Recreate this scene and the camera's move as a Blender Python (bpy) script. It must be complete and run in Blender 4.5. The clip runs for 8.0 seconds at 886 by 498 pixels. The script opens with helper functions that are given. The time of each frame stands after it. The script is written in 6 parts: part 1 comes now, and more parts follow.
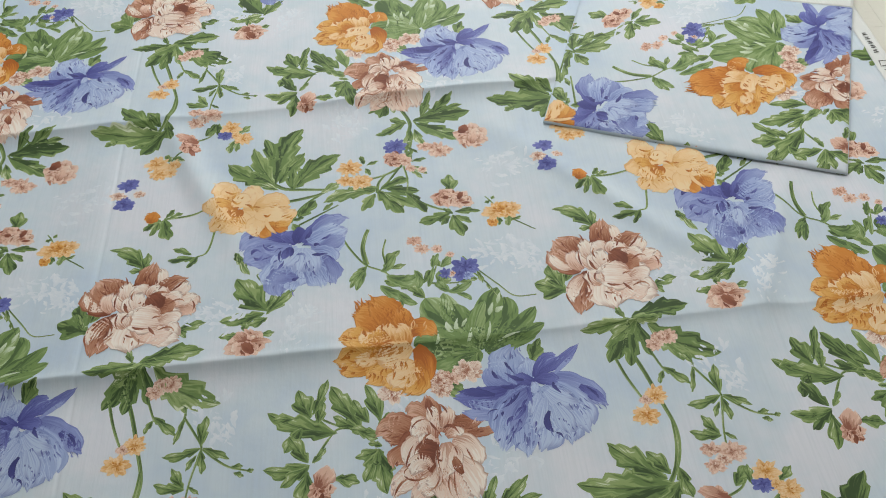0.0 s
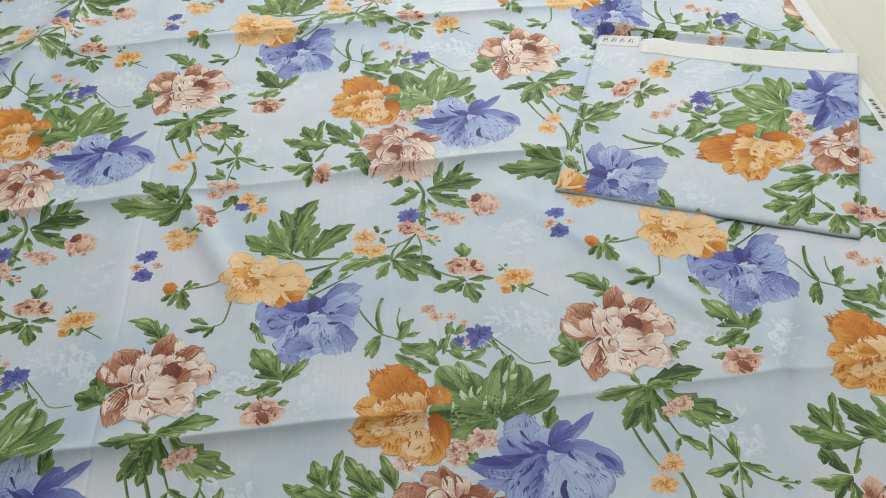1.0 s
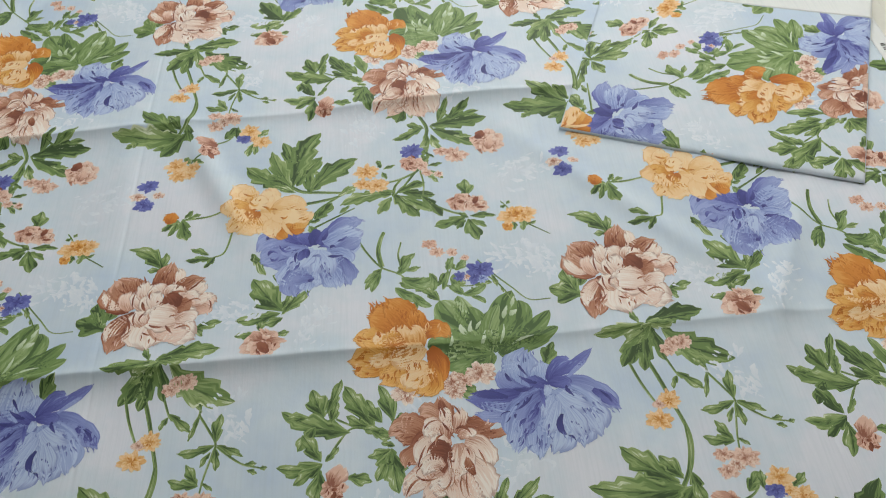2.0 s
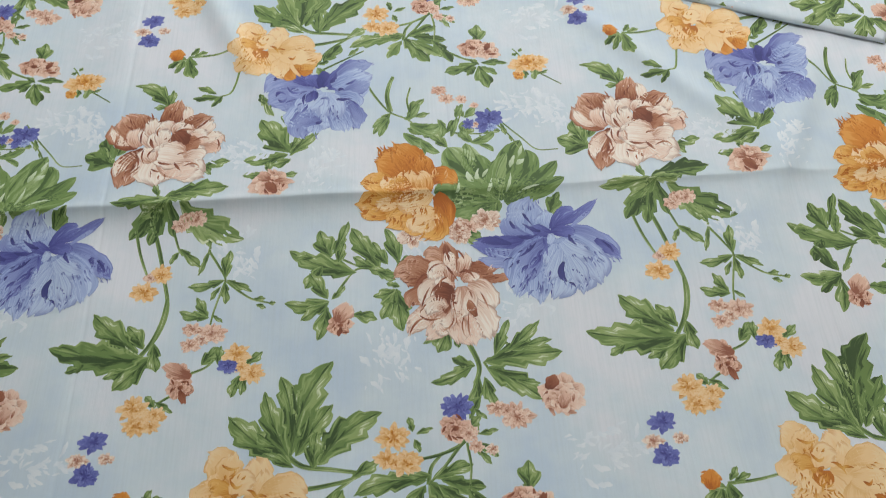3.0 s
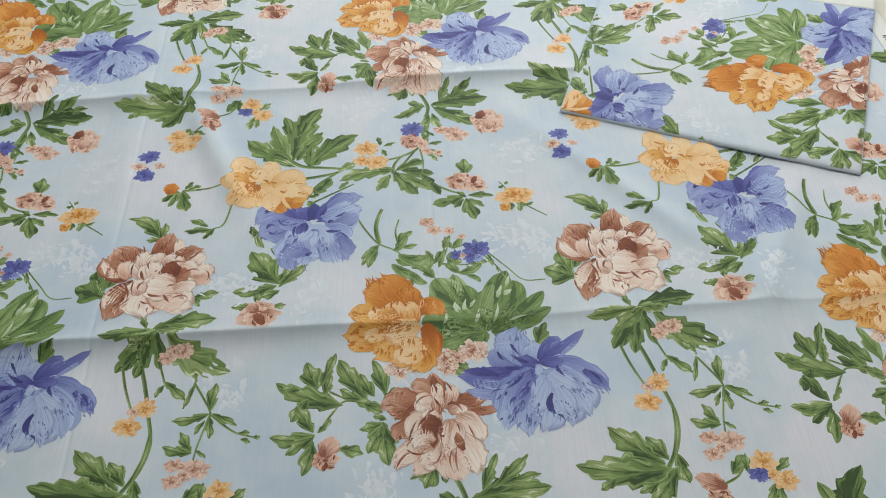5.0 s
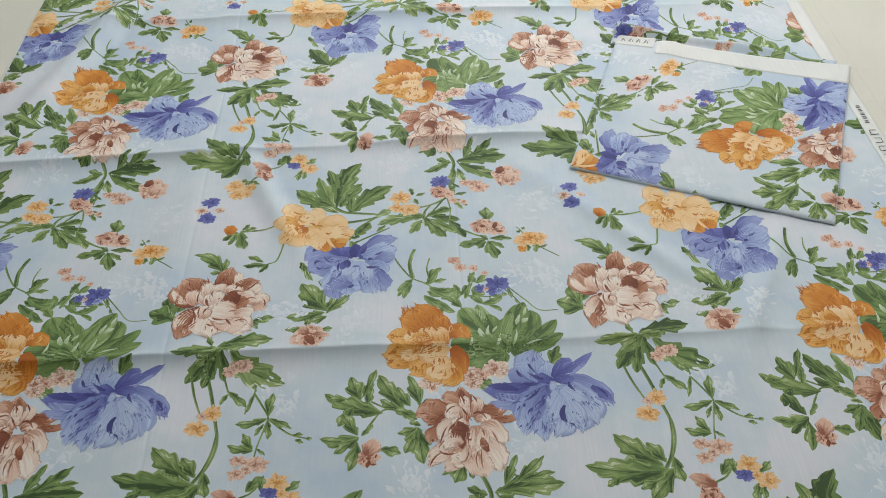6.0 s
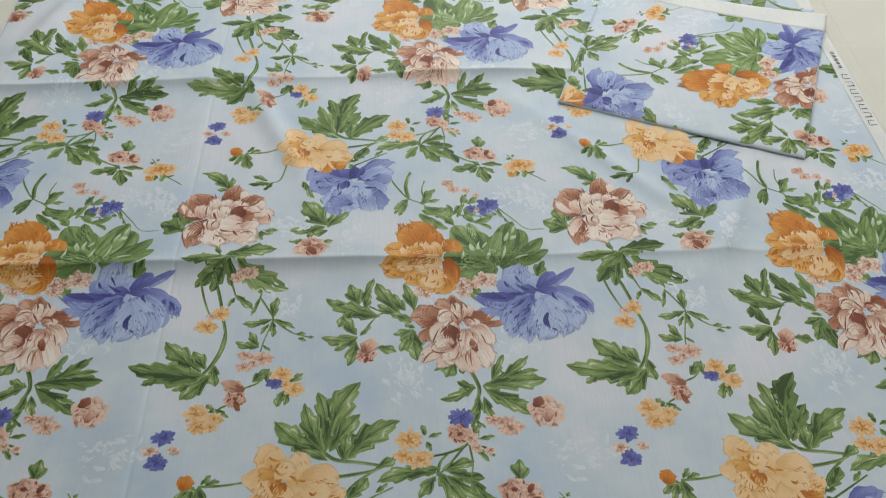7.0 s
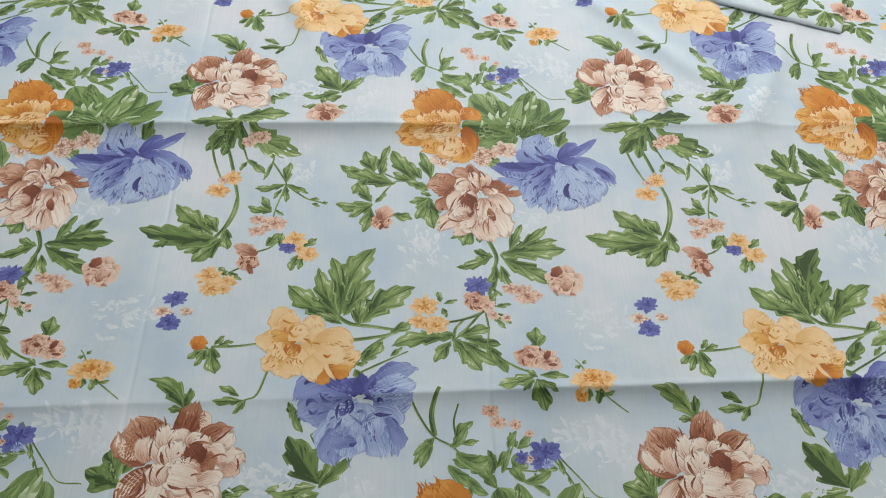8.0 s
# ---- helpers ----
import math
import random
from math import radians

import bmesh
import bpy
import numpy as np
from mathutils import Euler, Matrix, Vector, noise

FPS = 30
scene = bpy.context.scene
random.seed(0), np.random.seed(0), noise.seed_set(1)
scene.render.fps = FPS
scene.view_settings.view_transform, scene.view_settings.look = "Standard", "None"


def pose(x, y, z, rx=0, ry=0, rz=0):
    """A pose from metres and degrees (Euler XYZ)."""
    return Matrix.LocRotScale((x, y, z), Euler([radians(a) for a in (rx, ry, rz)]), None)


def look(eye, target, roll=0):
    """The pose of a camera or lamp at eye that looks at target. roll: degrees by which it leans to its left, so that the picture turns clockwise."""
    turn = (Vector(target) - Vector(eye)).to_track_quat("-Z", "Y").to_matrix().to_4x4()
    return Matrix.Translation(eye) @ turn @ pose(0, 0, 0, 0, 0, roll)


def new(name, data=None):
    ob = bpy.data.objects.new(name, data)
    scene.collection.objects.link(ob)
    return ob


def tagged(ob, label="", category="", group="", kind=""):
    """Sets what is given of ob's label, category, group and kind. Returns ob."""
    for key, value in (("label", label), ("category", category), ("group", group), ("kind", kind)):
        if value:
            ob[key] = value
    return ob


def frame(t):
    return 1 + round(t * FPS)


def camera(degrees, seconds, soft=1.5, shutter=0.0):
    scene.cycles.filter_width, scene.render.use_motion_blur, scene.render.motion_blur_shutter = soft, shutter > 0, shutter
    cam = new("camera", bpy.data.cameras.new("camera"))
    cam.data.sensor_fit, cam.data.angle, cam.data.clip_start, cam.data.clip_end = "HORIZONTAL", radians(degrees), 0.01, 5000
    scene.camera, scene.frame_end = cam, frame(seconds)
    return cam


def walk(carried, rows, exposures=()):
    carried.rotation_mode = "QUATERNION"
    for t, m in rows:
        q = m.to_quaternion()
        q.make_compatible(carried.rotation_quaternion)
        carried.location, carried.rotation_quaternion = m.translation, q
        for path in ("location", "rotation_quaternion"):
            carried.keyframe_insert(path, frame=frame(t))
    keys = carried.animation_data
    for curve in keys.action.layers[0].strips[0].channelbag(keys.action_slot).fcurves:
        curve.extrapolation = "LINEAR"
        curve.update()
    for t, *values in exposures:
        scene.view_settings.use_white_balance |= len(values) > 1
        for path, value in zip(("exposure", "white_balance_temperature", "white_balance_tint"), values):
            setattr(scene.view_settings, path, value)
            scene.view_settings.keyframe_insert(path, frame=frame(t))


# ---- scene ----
cam = camera(53.7, 8.0, soft=1.0, shutter=0.15)
PATH = [
    (0, (-0.247, -0.701, 1.31), (-0.122, 0.577, -0.224), 0.0),
    (0.5, (-0.254, -0.72, 1.315), (-0.141, 0.628, -0.158), -0.8),
    (1, (-0.244, -0.707, 1.323), (-0.143, 0.684, -0.109), -1.6),
    (1.2, (-0.238, -0.714, 1.311), (-0.14, 0.695, -0.104), -1.7),
    (2.5, (-0.253, -0.727, 1.303), (-0.171, 0.45, -0.312), 0.4),
    (3, (-0.257, -0.743, 1.3), (-0.187, 0.3, -0.405), 1.3),
    (3.5, (-0.261, -0.756, 1.291), (-0.174, 0.188, -0.47), 3.9),
    (4, (-0.253, -0.748, 1.299), (-0.14, 0.236, -0.439), 4.9),
    (4.5, (-0.239, -0.722, 1.302), (-0.123, 0.463, -0.305), 2.5),
    (5, (-0.242, -0.734, 1.315), (-0.153, 0.534, -0.229), 1.2),
    (5.2, (-0.241, -0.749, 1.323), (-0.168, 0.544, -0.201), 0.8),
    (6.3, (-0.32, -1.03, 1.483), (-0.23, 0.374, 0.062), 1.7),
    (6.5, (-0.324, -1.065, 1.487), (-0.226, 0.339, 0.066), 2.1),
    (7, (-0.323, -1.124, 1.462), (-0.212, 0.218, -0.016), 3.4),
    (7.5, (-0.331, -1.146, 1.405), (-0.221, 0.095, -0.16), 4.5),
    (8, (-0.34, -1.144, 1.382), (-0.245, 0.022, -0.24), 4.5),
]
walk(cam, [(t, look(eye, target, roll)) for t, eye, target, roll in PATH],
     [(0, -0.48), (0.5, -0.48), (1.0, -0.5), (2.5, -0.42), (3, -0.29), (3.5, -0.22), (4, -0.18), (4.5, -0.4), (5, -0.44), (6.5, -0.58), (7, -0.54), (7.5, -0.28), (8, -0.14)])

# world, lamps and exposure
world = bpy.data.worlds.new("world")
scene.world = world
world.use_nodes = True
wn = world.node_tree.nodes
sky = wn.new("ShaderNodeTexSky")
sky.sky_type, sky.sun_disc, sky.sun_elevation, sky.sun_rotation = "NISHITA", False, radians(35), radians(20)
world.node_tree.links.new(sky.outputs[0], wn["Background"].inputs[0])
wn["Background"].inputs[1].default_value = 0.1


def area(name, eye, target, sx, sy, watts, colour):
    data = bpy.data.lights.new(name, "AREA")
    data.shape, data.size, data.size_y, data.energy, data.color = "RECTANGLE", sx, sy, watts, colour
    ob = new(name, data)
    ob.matrix_world = look(eye, target)
    return ob


area("window_light", (0.5, 4.42, 1.75), (0.2, 0.0, 0.35), 2.3, 1.5, 84, (0.99, 0.985, 0.93))
area("ceiling_light", (-0.9, 1.4, 2.74), (-0.9, 1.4, 0), 1.2, 0.3, 15, (0.94, 0.985, 0.98))
area("ceiling_light", (1.3, 1.4, 2.74), (1.3, 1.4, 0), 1.2, 0.3, 30, (1.0, 0.95, 0.88))


# ---------------------------------------------------------------- materials
def lin(r, g, b, gain=1.0):
    """A colour of 0 to 255 a channel, as linear values."""
    return [min(1.0, gain * ((c / 255 + 0.055) / 1.055) ** 2.4) for c in (r, g, b)] + [1.0]


def material(name, rough=0.7):
    m = bpy.data.materials.new(name)
    m.use_nodes = True
    bsdf = m.node_tree.nodes["Principled BSDF"]
    bsdf.inputs["Roughness"].default_value = rough
    return m, m.node_tree.nodes, m.node_tree.links, bsdf


def ramp(nodes, stops, mode="LINEAR"):
    r = nodes.new("ShaderNodeValToRGB")
    r.color_ramp.interpolation = mode
    while len(r.color_ramp.elements) < len(stops):
        r.color_ramp.elements.new(0.5)
    for e, (p, c) in zip(r.color_ramp.elements, stops):
        e.position, e.color = p, c
    return r


def calc(nodes, links, op, a, b=None, c=None):
    n = nodes.new("ShaderNodeMath")
    n.operation = op
    for k, v in enumerate((a, b, c)):
        if v is None:
            continue
        if isinstance(v, (int, float)):
            n.inputs[k].default_value = v
        else:
            links.new(v, n.inputs[k])
    return n.outputs[0]


def noise_tex(nodes, links, scale, detail=3.0, vector=None, rough=0.55):
    n = nodes.new("ShaderNodeTexNoise")
    n.inputs["Scale"].default_value, n.inputs["Detail"].default_value, n.inputs["Roughness"].default_value = scale, detail, rough
    if vector is not None:
        links.new(vector, n.inputs["Vector"])
    return n


def weave_bump(nodes, links, bsdf, strength=0.45):
    """The fine thread relief and soft puckering of printed cotton."""
    geo = nodes.new("ShaderNodeNewGeometry")
    sep = nodes.new("ShaderNodeSeparateXYZ")
    links.new(geo.outputs["Position"], sep.inputs[0])
    stretch = nodes.new("ShaderNodeCombineXYZ")
    links.new(calc(nodes, links, "MULTIPLY", sep.outputs[0], 900.0), stretch.inputs[0])
    links.new(calc(nodes, links, "MULTIPLY", sep.outputs[1], 120.0), stretch.inputs[1])
    thread = noise_tex(nodes, links, 1.0, 2.0, stretch.outputs[0])
    pucker = noise_tex(nodes, links, 14.0, 3.0, geo.outputs["Position"])
    both = calc(nodes, links, "MULTIPLY_ADD", thread.outputs[0], 0.12, pucker.outputs[0])
    bump = nodes.new("ShaderNodeBump")
    bump.inputs["Strength"].default_value, bump.inputs["Distance"].default_value = strength, 0.004
    links.new(both, bump.inputs["Height"])
    links.new(bump.outputs[0], bsdf.inputs["Normal"])
    bsdf.inputs["Sheen Weight"].default_value = 0.08
    bsdf.inputs["Specular IOR Level"].default_value = 0.35
    return geo, thread


def mixed(nodes, links, fac, a, b):
    n = nodes.new("ShaderNodeMix")
    n.data_type = "RGBA"
    for socket, v in ((n.inputs[0], fac), (n.inputs[6], a), (n.inputs[7], b)):
        if isinstance(v, (int, float, list, tuple)):
            socket.default_value = v
        else:
            links.new(v, socket)
    return n.outputs[2]


GAIN = 1.12


def cotton(name, a, b, c):
    """Plain dyed cotton: three near tones in soft washes, with faint thread streaks."""
    m, nodes, links, bsdf = material(name, 0.62)
    geo, thread = weave_bump(nodes, links, bsdf)
    wash = noise_tex(nodes, links, 3.2, 5.0, geo.outputs["Position"], 0.62)
    tone = ramp(nodes, [(0.36, lin(*a, GAIN)), (0.5, lin(*b, GAIN)), (0.63, lin(*c, GAIN))])
    links.new(wash.outputs[0], tone.inputs[0])
    streak = calc(nodes, links, "MULTIPLY", thread.outputs[0], 0.10)
    sep = nodes.new("ShaderNodeSeparateXYZ")
    links.new(geo.outputs["Position"], sep.inputs[0])
    slub_at = nodes.new("ShaderNodeCombineXYZ")
    links.new(calc(nodes, links, "MULTIPLY", sep.outputs[0], 240.0), slub_at.inputs[0])
    links.new(calc(nodes, links, "MULTIPLY", sep.outputs[1], 9.0), slub_at.inputs[1])
    slub = ramp(nodes, [(0.42, (0, 0, 0, 1)), (0.75, (0.20, 0.20, 0.20, 1))])
    links.new(noise_tex(nodes, links, 1.0, 3.0, slub_at.outputs[0]).outputs[0], slub.inputs[0])
    woven = mixed(nodes, links, streak, tone.outputs[0], lin(170, 184, 194, GAIN))
    links.new(mixed(nodes, links, slub.outputs[0], woven, lin(180, 194, 206, GAIN)), bsdf.inputs["Base Color"])
    return m


def blade_inputs(nodes, links, across, along):
    """The way along and across a printed blade, and brush streaks that follow it."""
    uv = nodes.new("ShaderNodeUVMap")
    sep = nodes.new("ShaderNodeSeparateXYZ")
    links.new(uv.outputs[0], sep.inputs[0])
    geo = nodes.new("ShaderNodeNewGeometry")
    u, v = sep.outputs[0], calc(nodes, links, "ABSOLUTE", calc(nodes, links, "MULTIPLY_ADD", sep.outputs[1], 2.0, -1.0))
    at = nodes.new("ShaderNodeCombineXYZ")
    links.new(calc(nodes, links, "MULTIPLY", u, along), at.inputs[0])
    links.new(calc(nodes, links, "MULTIPLY", sep.outputs[1], across), at.inputs[1])
    links.new(calc(nodes, links, "MULTIPLY", geo.outputs["Random Per Island"], 60.0), at.inputs[2])
    brush = noise_tex(nodes, links, 1.0, 3.0, at.outputs[0])
    return u, v, brush.outputs[0], geo, sep.outputs[1]


def petal_dye(name, deep, base, mid, tip, rim, bristles=1.0):
    """Petal dye in brush strokes from a deep heart to a light tip, with a broken rim line."""
    m, nodes, links, bsdf = material(name, 0.62)
    weave_bump(nodes, links, bsdf)
    u, v, brush, geo, across = blade_inputs(nodes, links, 3.6, 1.3)
    at = nodes.new("ShaderNodeCombineXYZ")
    links.new(calc(nodes, links, "MULTIPLY", u, 3.0), at.inputs[0])
    links.new(calc(nodes, links, "MULTIPLY", across, 15.0), at.inputs[1])
    links.new(calc(nodes, links, "MULTIPLY", geo.outputs["Random Per Island"], 77.0), at.inputs[2])
    bristle = noise_tex(nodes, links, 1.0, 3.0, at.outputs[0])
    f = calc(nodes, links, "ADD", calc(nodes, links, "MULTIPLY_ADD", u, 0.95, -0.02), calc(nodes, links, "MULTIPLY_ADD", brush, 0.75, -0.375))
    f = calc(nodes, links, "ADD", f, calc(nodes, links, "MULTIPLY_ADD", bristle.outputs[0], bristles, -bristles / 2))
    f = calc(nodes, links, "ADD", f, calc(nodes, links, "MULTIPLY_ADD", geo.outputs["Random Per Island"], 0.3, -0.15))
    tone = ramp(nodes, [(0.06, lin(*deep, GAIN)), (0.16, lin(*deep, GAIN)), (0.30, lin(*base, GAIN)), (0.42, lin(*base, GAIN)), (0.56, lin(*mid, GAIN)), (0.74, lin(*mid, GAIN)), (0.88, lin(*tip, GAIN))])
    links.new(f, tone.inputs[0])
    side = calc(nodes, links, "MULTIPLY_ADD", brush, 0.45, calc(nodes, links, "MULTIPLY", v, 0.8))
    end = calc(nodes, links, "MULTIPLY_ADD", brush, 0.34, calc(nodes, links, "MULTIPLY", u, 0.80))
    edge = ramp(nodes, [(0.93, (0, 0, 0, 1)), (0.985, (0.62, 0.62, 0.62, 1))])
    links.new(calc(nodes, links, "MAXIMUM", side, end), edge.inputs[0])
    links.new(mixed(nodes, links, edge.outputs[0], tone.outputs[0], lin(*rim, GAIN)), bsdf.inputs["Base Color"])
    return m


def leaf_dye(name, dark, mid, pale, glint):
    """Leaf green in brush strokes that follow the side veins, with a fine dark midrib."""
    m, nodes, links, bsdf = material(name, 0.62)
    weave_bump(nodes, links, bsdf)
    u, v, brush, geo, across = blade_inputs(nodes, links, 3.2, 2.0)
    at = nodes.new("ShaderNodeCombineXYZ")
    links.new(calc(nodes, links, "MULTIPLY_ADD", u, 4.2, calc(nodes, links, "MULTIPLY", v, -2.2)), at.inputs[0])
    links.new(calc(nodes, links, "MULTIPLY", v, 1.3), at.inputs[1])
    links.new(calc(nodes, links, "MULTIPLY", geo.outputs["Random Per Island"], 91.0), at.inputs[2])
    vein = noise_tex(nodes, links, 1.0, 2.0, at.outputs[0])
    f = calc(nodes, links, "MULTIPLY_ADD", vein.outputs[0], 1.5, calc(nodes, links, "MULTIPLY_ADD", brush, 0.7, -0.55))
    f = calc(nodes, links, "ADD", f, calc(nodes, links, "MULTIPLY_ADD", v, 0.16, -0.08))
    half = calc(nodes, links, "GREATER_THAN", across, 0.5)
    f = calc(nodes, links, "ADD", f, calc(nodes, links, "MULTIPLY_ADD", half, 0.20, -0.10))
    f = calc(nodes, links, "ADD", f, calc(nodes, links, "MULTIPLY_ADD", geo.outputs["Random Per Island"], 0.34, -0.17))
    tone = ramp(nodes, [(0.16, lin(*dark, GAIN)), (0.29, lin(*dark, GAIN)), (0.43, lin(*mid, GAIN)), (0.60, lin(*mid, GAIN)), (0.74, lin(*pale, GAIN)), (0.88, lin(*pale, GAIN)), (0.99, lin(*glint, GAIN))])
    links.new(f, tone.inputs[0])
    rib = ramp(nodes, [(0.04, (0.6, 0.6, 0.6, 1)), (0.08, (0, 0, 0, 1))])
    links.new(v, rib.inputs[0])
    links.new(mixed(nodes, links, rib.outputs[0], tone.outputs[0], lin(*dark, GAIN)), bsdf.inputs["Base Color"])
    return m


COTTON = cotton("pale_blue_cotton", (190, 208, 230), (205, 219, 233), (221, 225, 238))
WHITE = cotton("white_selvedge_cotton", (226, 229, 232), (230, 233, 235), (234, 235, 238))
INK = material("black_print_ink", 0.6)[0]
INK.node_tree.nodes["Principled BSDF"].inputs["Base Color"].default_value = lin(50, 52, 60)
DYE = {
    "leaf": leaf_dye("leaf_green_dye", (54, 78, 42), (104, 131, 74), (142, 163, 106), (206, 215, 190)),
    "sage": leaf_dye("sage_leaf_dye", (72, 98, 56), (112, 140, 82), (140, 163, 110), (172, 192, 150)),
    "rust": petal_dye("rust_petal_dye", (122, 64, 42), (150, 91, 65), (178, 125, 100), (210, 170, 151), (144, 87, 63)),
    "brown": petal_dye("brown_petal_dye", (112, 58, 42), (132, 74, 54), (146, 88, 66), (162, 106, 84), (150, 96, 74)),
    "cream": petal_dye("cream_petal_dye", (154, 95, 73), (196, 154, 136), (229, 210, 200), (238, 229, 223), (146, 93, 73), 1.05),
    "blush": petal_dye("blush_petal_dye", (160, 104, 84), (202, 160, 142), (226, 198, 185), (233, 215, 206), (160, 106, 86)),
    "tan": petal_dye("tan_petal_dye", (146, 90, 72), (192, 146, 128), (218, 182, 166), (230, 204, 192), (150, 94, 76)),
    "ochre": petal_dye("ochre_petal_dye", (172, 94, 26), (192, 114, 34), (206, 132, 50), (216, 152, 74), (178, 100, 30)),
    "amber": petal_dye("amber_petal_dye", (184, 108, 34), (206, 140, 56), (220, 166, 88), (228, 182, 114), (190, 118, 44)),
    "apricot": petal_dye("apricot_petal_dye", (198, 130, 58), (220, 172, 112), (232, 198, 152), (236, 210, 174), (204, 142, 72)),
    "peach": petal_dye("peach_petal_dye", (206, 146, 80), (226, 184, 126), (234, 200, 152), (237, 210, 170), (212, 158, 96), 0.45),
    "violet": petal_dye("violet_petal_dye", (92, 100, 168), (112, 124, 188), (132, 146, 202), (152, 166, 214), (110, 120, 186)),
    "periwinkle": petal_dye("periwinkle_petal_dye", (98, 110, 178), (130, 146, 202), (156, 174, 218), (182, 199, 230), (120, 132, 194), 1.4),
    "cobalt": petal_dye("cobalt_petal_dye", (68, 72, 144), (84, 90, 164), (102, 110, 182), (126, 137, 200), (78, 83, 156)),
    "navy": petal_dye("navy_petal_dye", (56, 60, 126), (62, 66, 136), (72, 76, 146), (84, 90, 160), (62, 66, 134)),
    "mint": petal_dye("pale_mint_dye", (168, 188, 152), (186, 202, 174), (198, 212, 190), (206, 218, 202), (176, 196, 162)),
    "pale": petal_dye("tonal_white_dye", (212, 222, 236), (215, 224, 237), (219, 227, 239), (223, 230, 241), (213, 223, 237)),
}
DYES = list(DYE)


def plain(name, rgb, rough, vary=0.06, scale=3.0):
    m, nodes, links, bsdf = material(name, rough)
    geo = nodes.new("ShaderNodeNewGeometry")
    n = noise_tex(nodes, links, scale, 5.0, geo.outputs["Position"])
    fine = noise_tex(nodes, links, scale * 40, 2.0, geo.outputs["Position"])
    f = calc(nodes, links, "MULTIPLY_ADD", fine.outputs[0], 0.3, calc(nodes, links, "MULTIPLY", n.outputs[0], 0.7))
    tone = ramp(nodes, [(0.3, [c * (1 - vary) for c in lin(*rgb)[:3]] + [1]), (0.7, [min(1, c * (1 + vary)) for c in lin(*rgb)[:3]] + [1])])
    links.new(f, tone.inputs[0])
    links.new(tone.outputs[0], bsdf.inputs["Base Color"])
    return m


TILE = plain("cream_vitrified_tile", (228, 228, 221), 0.4)
GROUT = plain("grey_tile_grout", (224, 224, 217), 0.9)
PAINT = plain("white_wall_paint", (205, 204, 198), 0.85)
LAMP_METAL = plain("white_lamp_metal", (225, 225, 225), 0.4)
PANE, pane_nodes, pane_links, pane_bsdf = material("window_glass", 0.02)
pane_bsdf.inputs["Transmission Weight"].default_value = 1.0
DIFFUSER, dn, dl, db = material("lamp_diffuser", 0.5)
db.inputs["Emission Color"].default_value, db.inputs["Emission Strength"].default_value = (0.97, 0.99, 1, 1), 4.0


# ---------------------------------------------------------------- building helpers
def part(name, bm, mat, parent=None, label=""):
    me = bpy.data.meshes.new(name)
    bm.to_mesh(me)
    bm.free()
    me.materials.append(mat)
    ob = new(name, me)
    ob.parent = parent
    return tagged(ob, label)


def box(bm, x0, y0, z0, x1, y1, z1):
    v = [bm.verts.new((x, y, z)) for z in (z0, z1) for x, y in ((x0, y0), (x1, y0), (x1, y1), (x0, y1))]
    for f in ((3, 2, 1, 0), (4, 5, 6, 7), (0, 1, 5, 4), (1, 2, 6, 5), (2, 3, 7, 6), (3, 0, 4, 7)):
        bm.faces.new([v[k] for k in f])
    return bm


def boxed(*dims):
    return box(bmesh.new(), *dims)


def bevelled(width, *dims):
    bm = boxed(*dims)
    bmesh.ops.bevel(bm, geom=bm.edges[:], offset=width, segments=2, affect="EDGES")
    return bm


def sheet_object(name, mat, xs, ys, place, parent, label="", skirt=0.0):
    """A grid of cloth over xs, ys, laid by place(x, y) -> X, Y, Z; with a skirt its rim turns down by that much."""
    gx, gy = np.meshgrid(xs, ys)
    pts = np.stack(place(gx, gy), -1)
    nx, ny = len(xs), len(ys)
    if skirt:
        low = pts.copy()
        low[..., 2] -= skirt
    verts = pts.reshape(-1, 3)
    i = np.arange(nx * ny).reshape(ny, nx)
    faces = np.stack([i[:-1, :-1], i[:-1, 1:], i[1:, 1:], i[1:, :-1]], -1).reshape(-1, 4)
    if skirt:
        rim = np.concatenate([i[0, :], i[1:, -1], i[-1, -2::-1], i[-2:0:-1, 0]])
        base = len(verts)
        verts = np.concatenate([verts, low.reshape(-1, 3)[rim]])
        a, k = np.arange(len(rim)), len(rim)
        faces = np.concatenate([faces, np.stack([rim[(a + 1) % k], rim[a], base + a, base + (a + 1) % k], -1)])
    me = bpy.data.meshes.new(name)
    me.from_pydata(verts.tolist(), [], faces.tolist())
    me.polygons.foreach_set("use_smooth", [True] * len(me.polygons))
    me.materials.append(mat)
    ob = new(name, me)
    ob.parent = parent
    return tagged(ob, label)


# ---------------------------------------------------------------- room
X0, X1, Y0, Y1, TOP = -3.2, 3.0, -3.2, 4.6, 2.8

floor = new("floor")
tagged(floor, "cream glossy vitrified tile floor with thin joints", "floor", kind="structure")
part("grout", boxed(X0, Y0, -0.10, X1, Y1, -0.0006), GROUT, floor)

ceiling = part("ceiling", boxed(X0 - 0.15, Y0 - 0.15, TOP, X1 + 0.15, Y1 + 0.15, TOP + 0.15), PAINT)
tagged(ceiling, "plain white painted ceiling", "ceiling", kind="structure")
for name, dims in (("wall_south", (X0 - 0.15, Y0 - 0.15, -0.1, X1 + 0.15, Y0, TOP)), ("wall_west", (X0 - 0.15, Y0, -0.1, X0, Y1, TOP)), ("wall_east", (X1, Y0, -0.1, X1 + 0.15, Y1, TOP))):
    tagged(part(name, boxed(*dims), PAINT), "plain white painted plaster wall", "wall", kind="structure")
bm = boxed(X0 - 0.15, Y1, -0.1, -0.7, Y1 + 0.15, TOP)
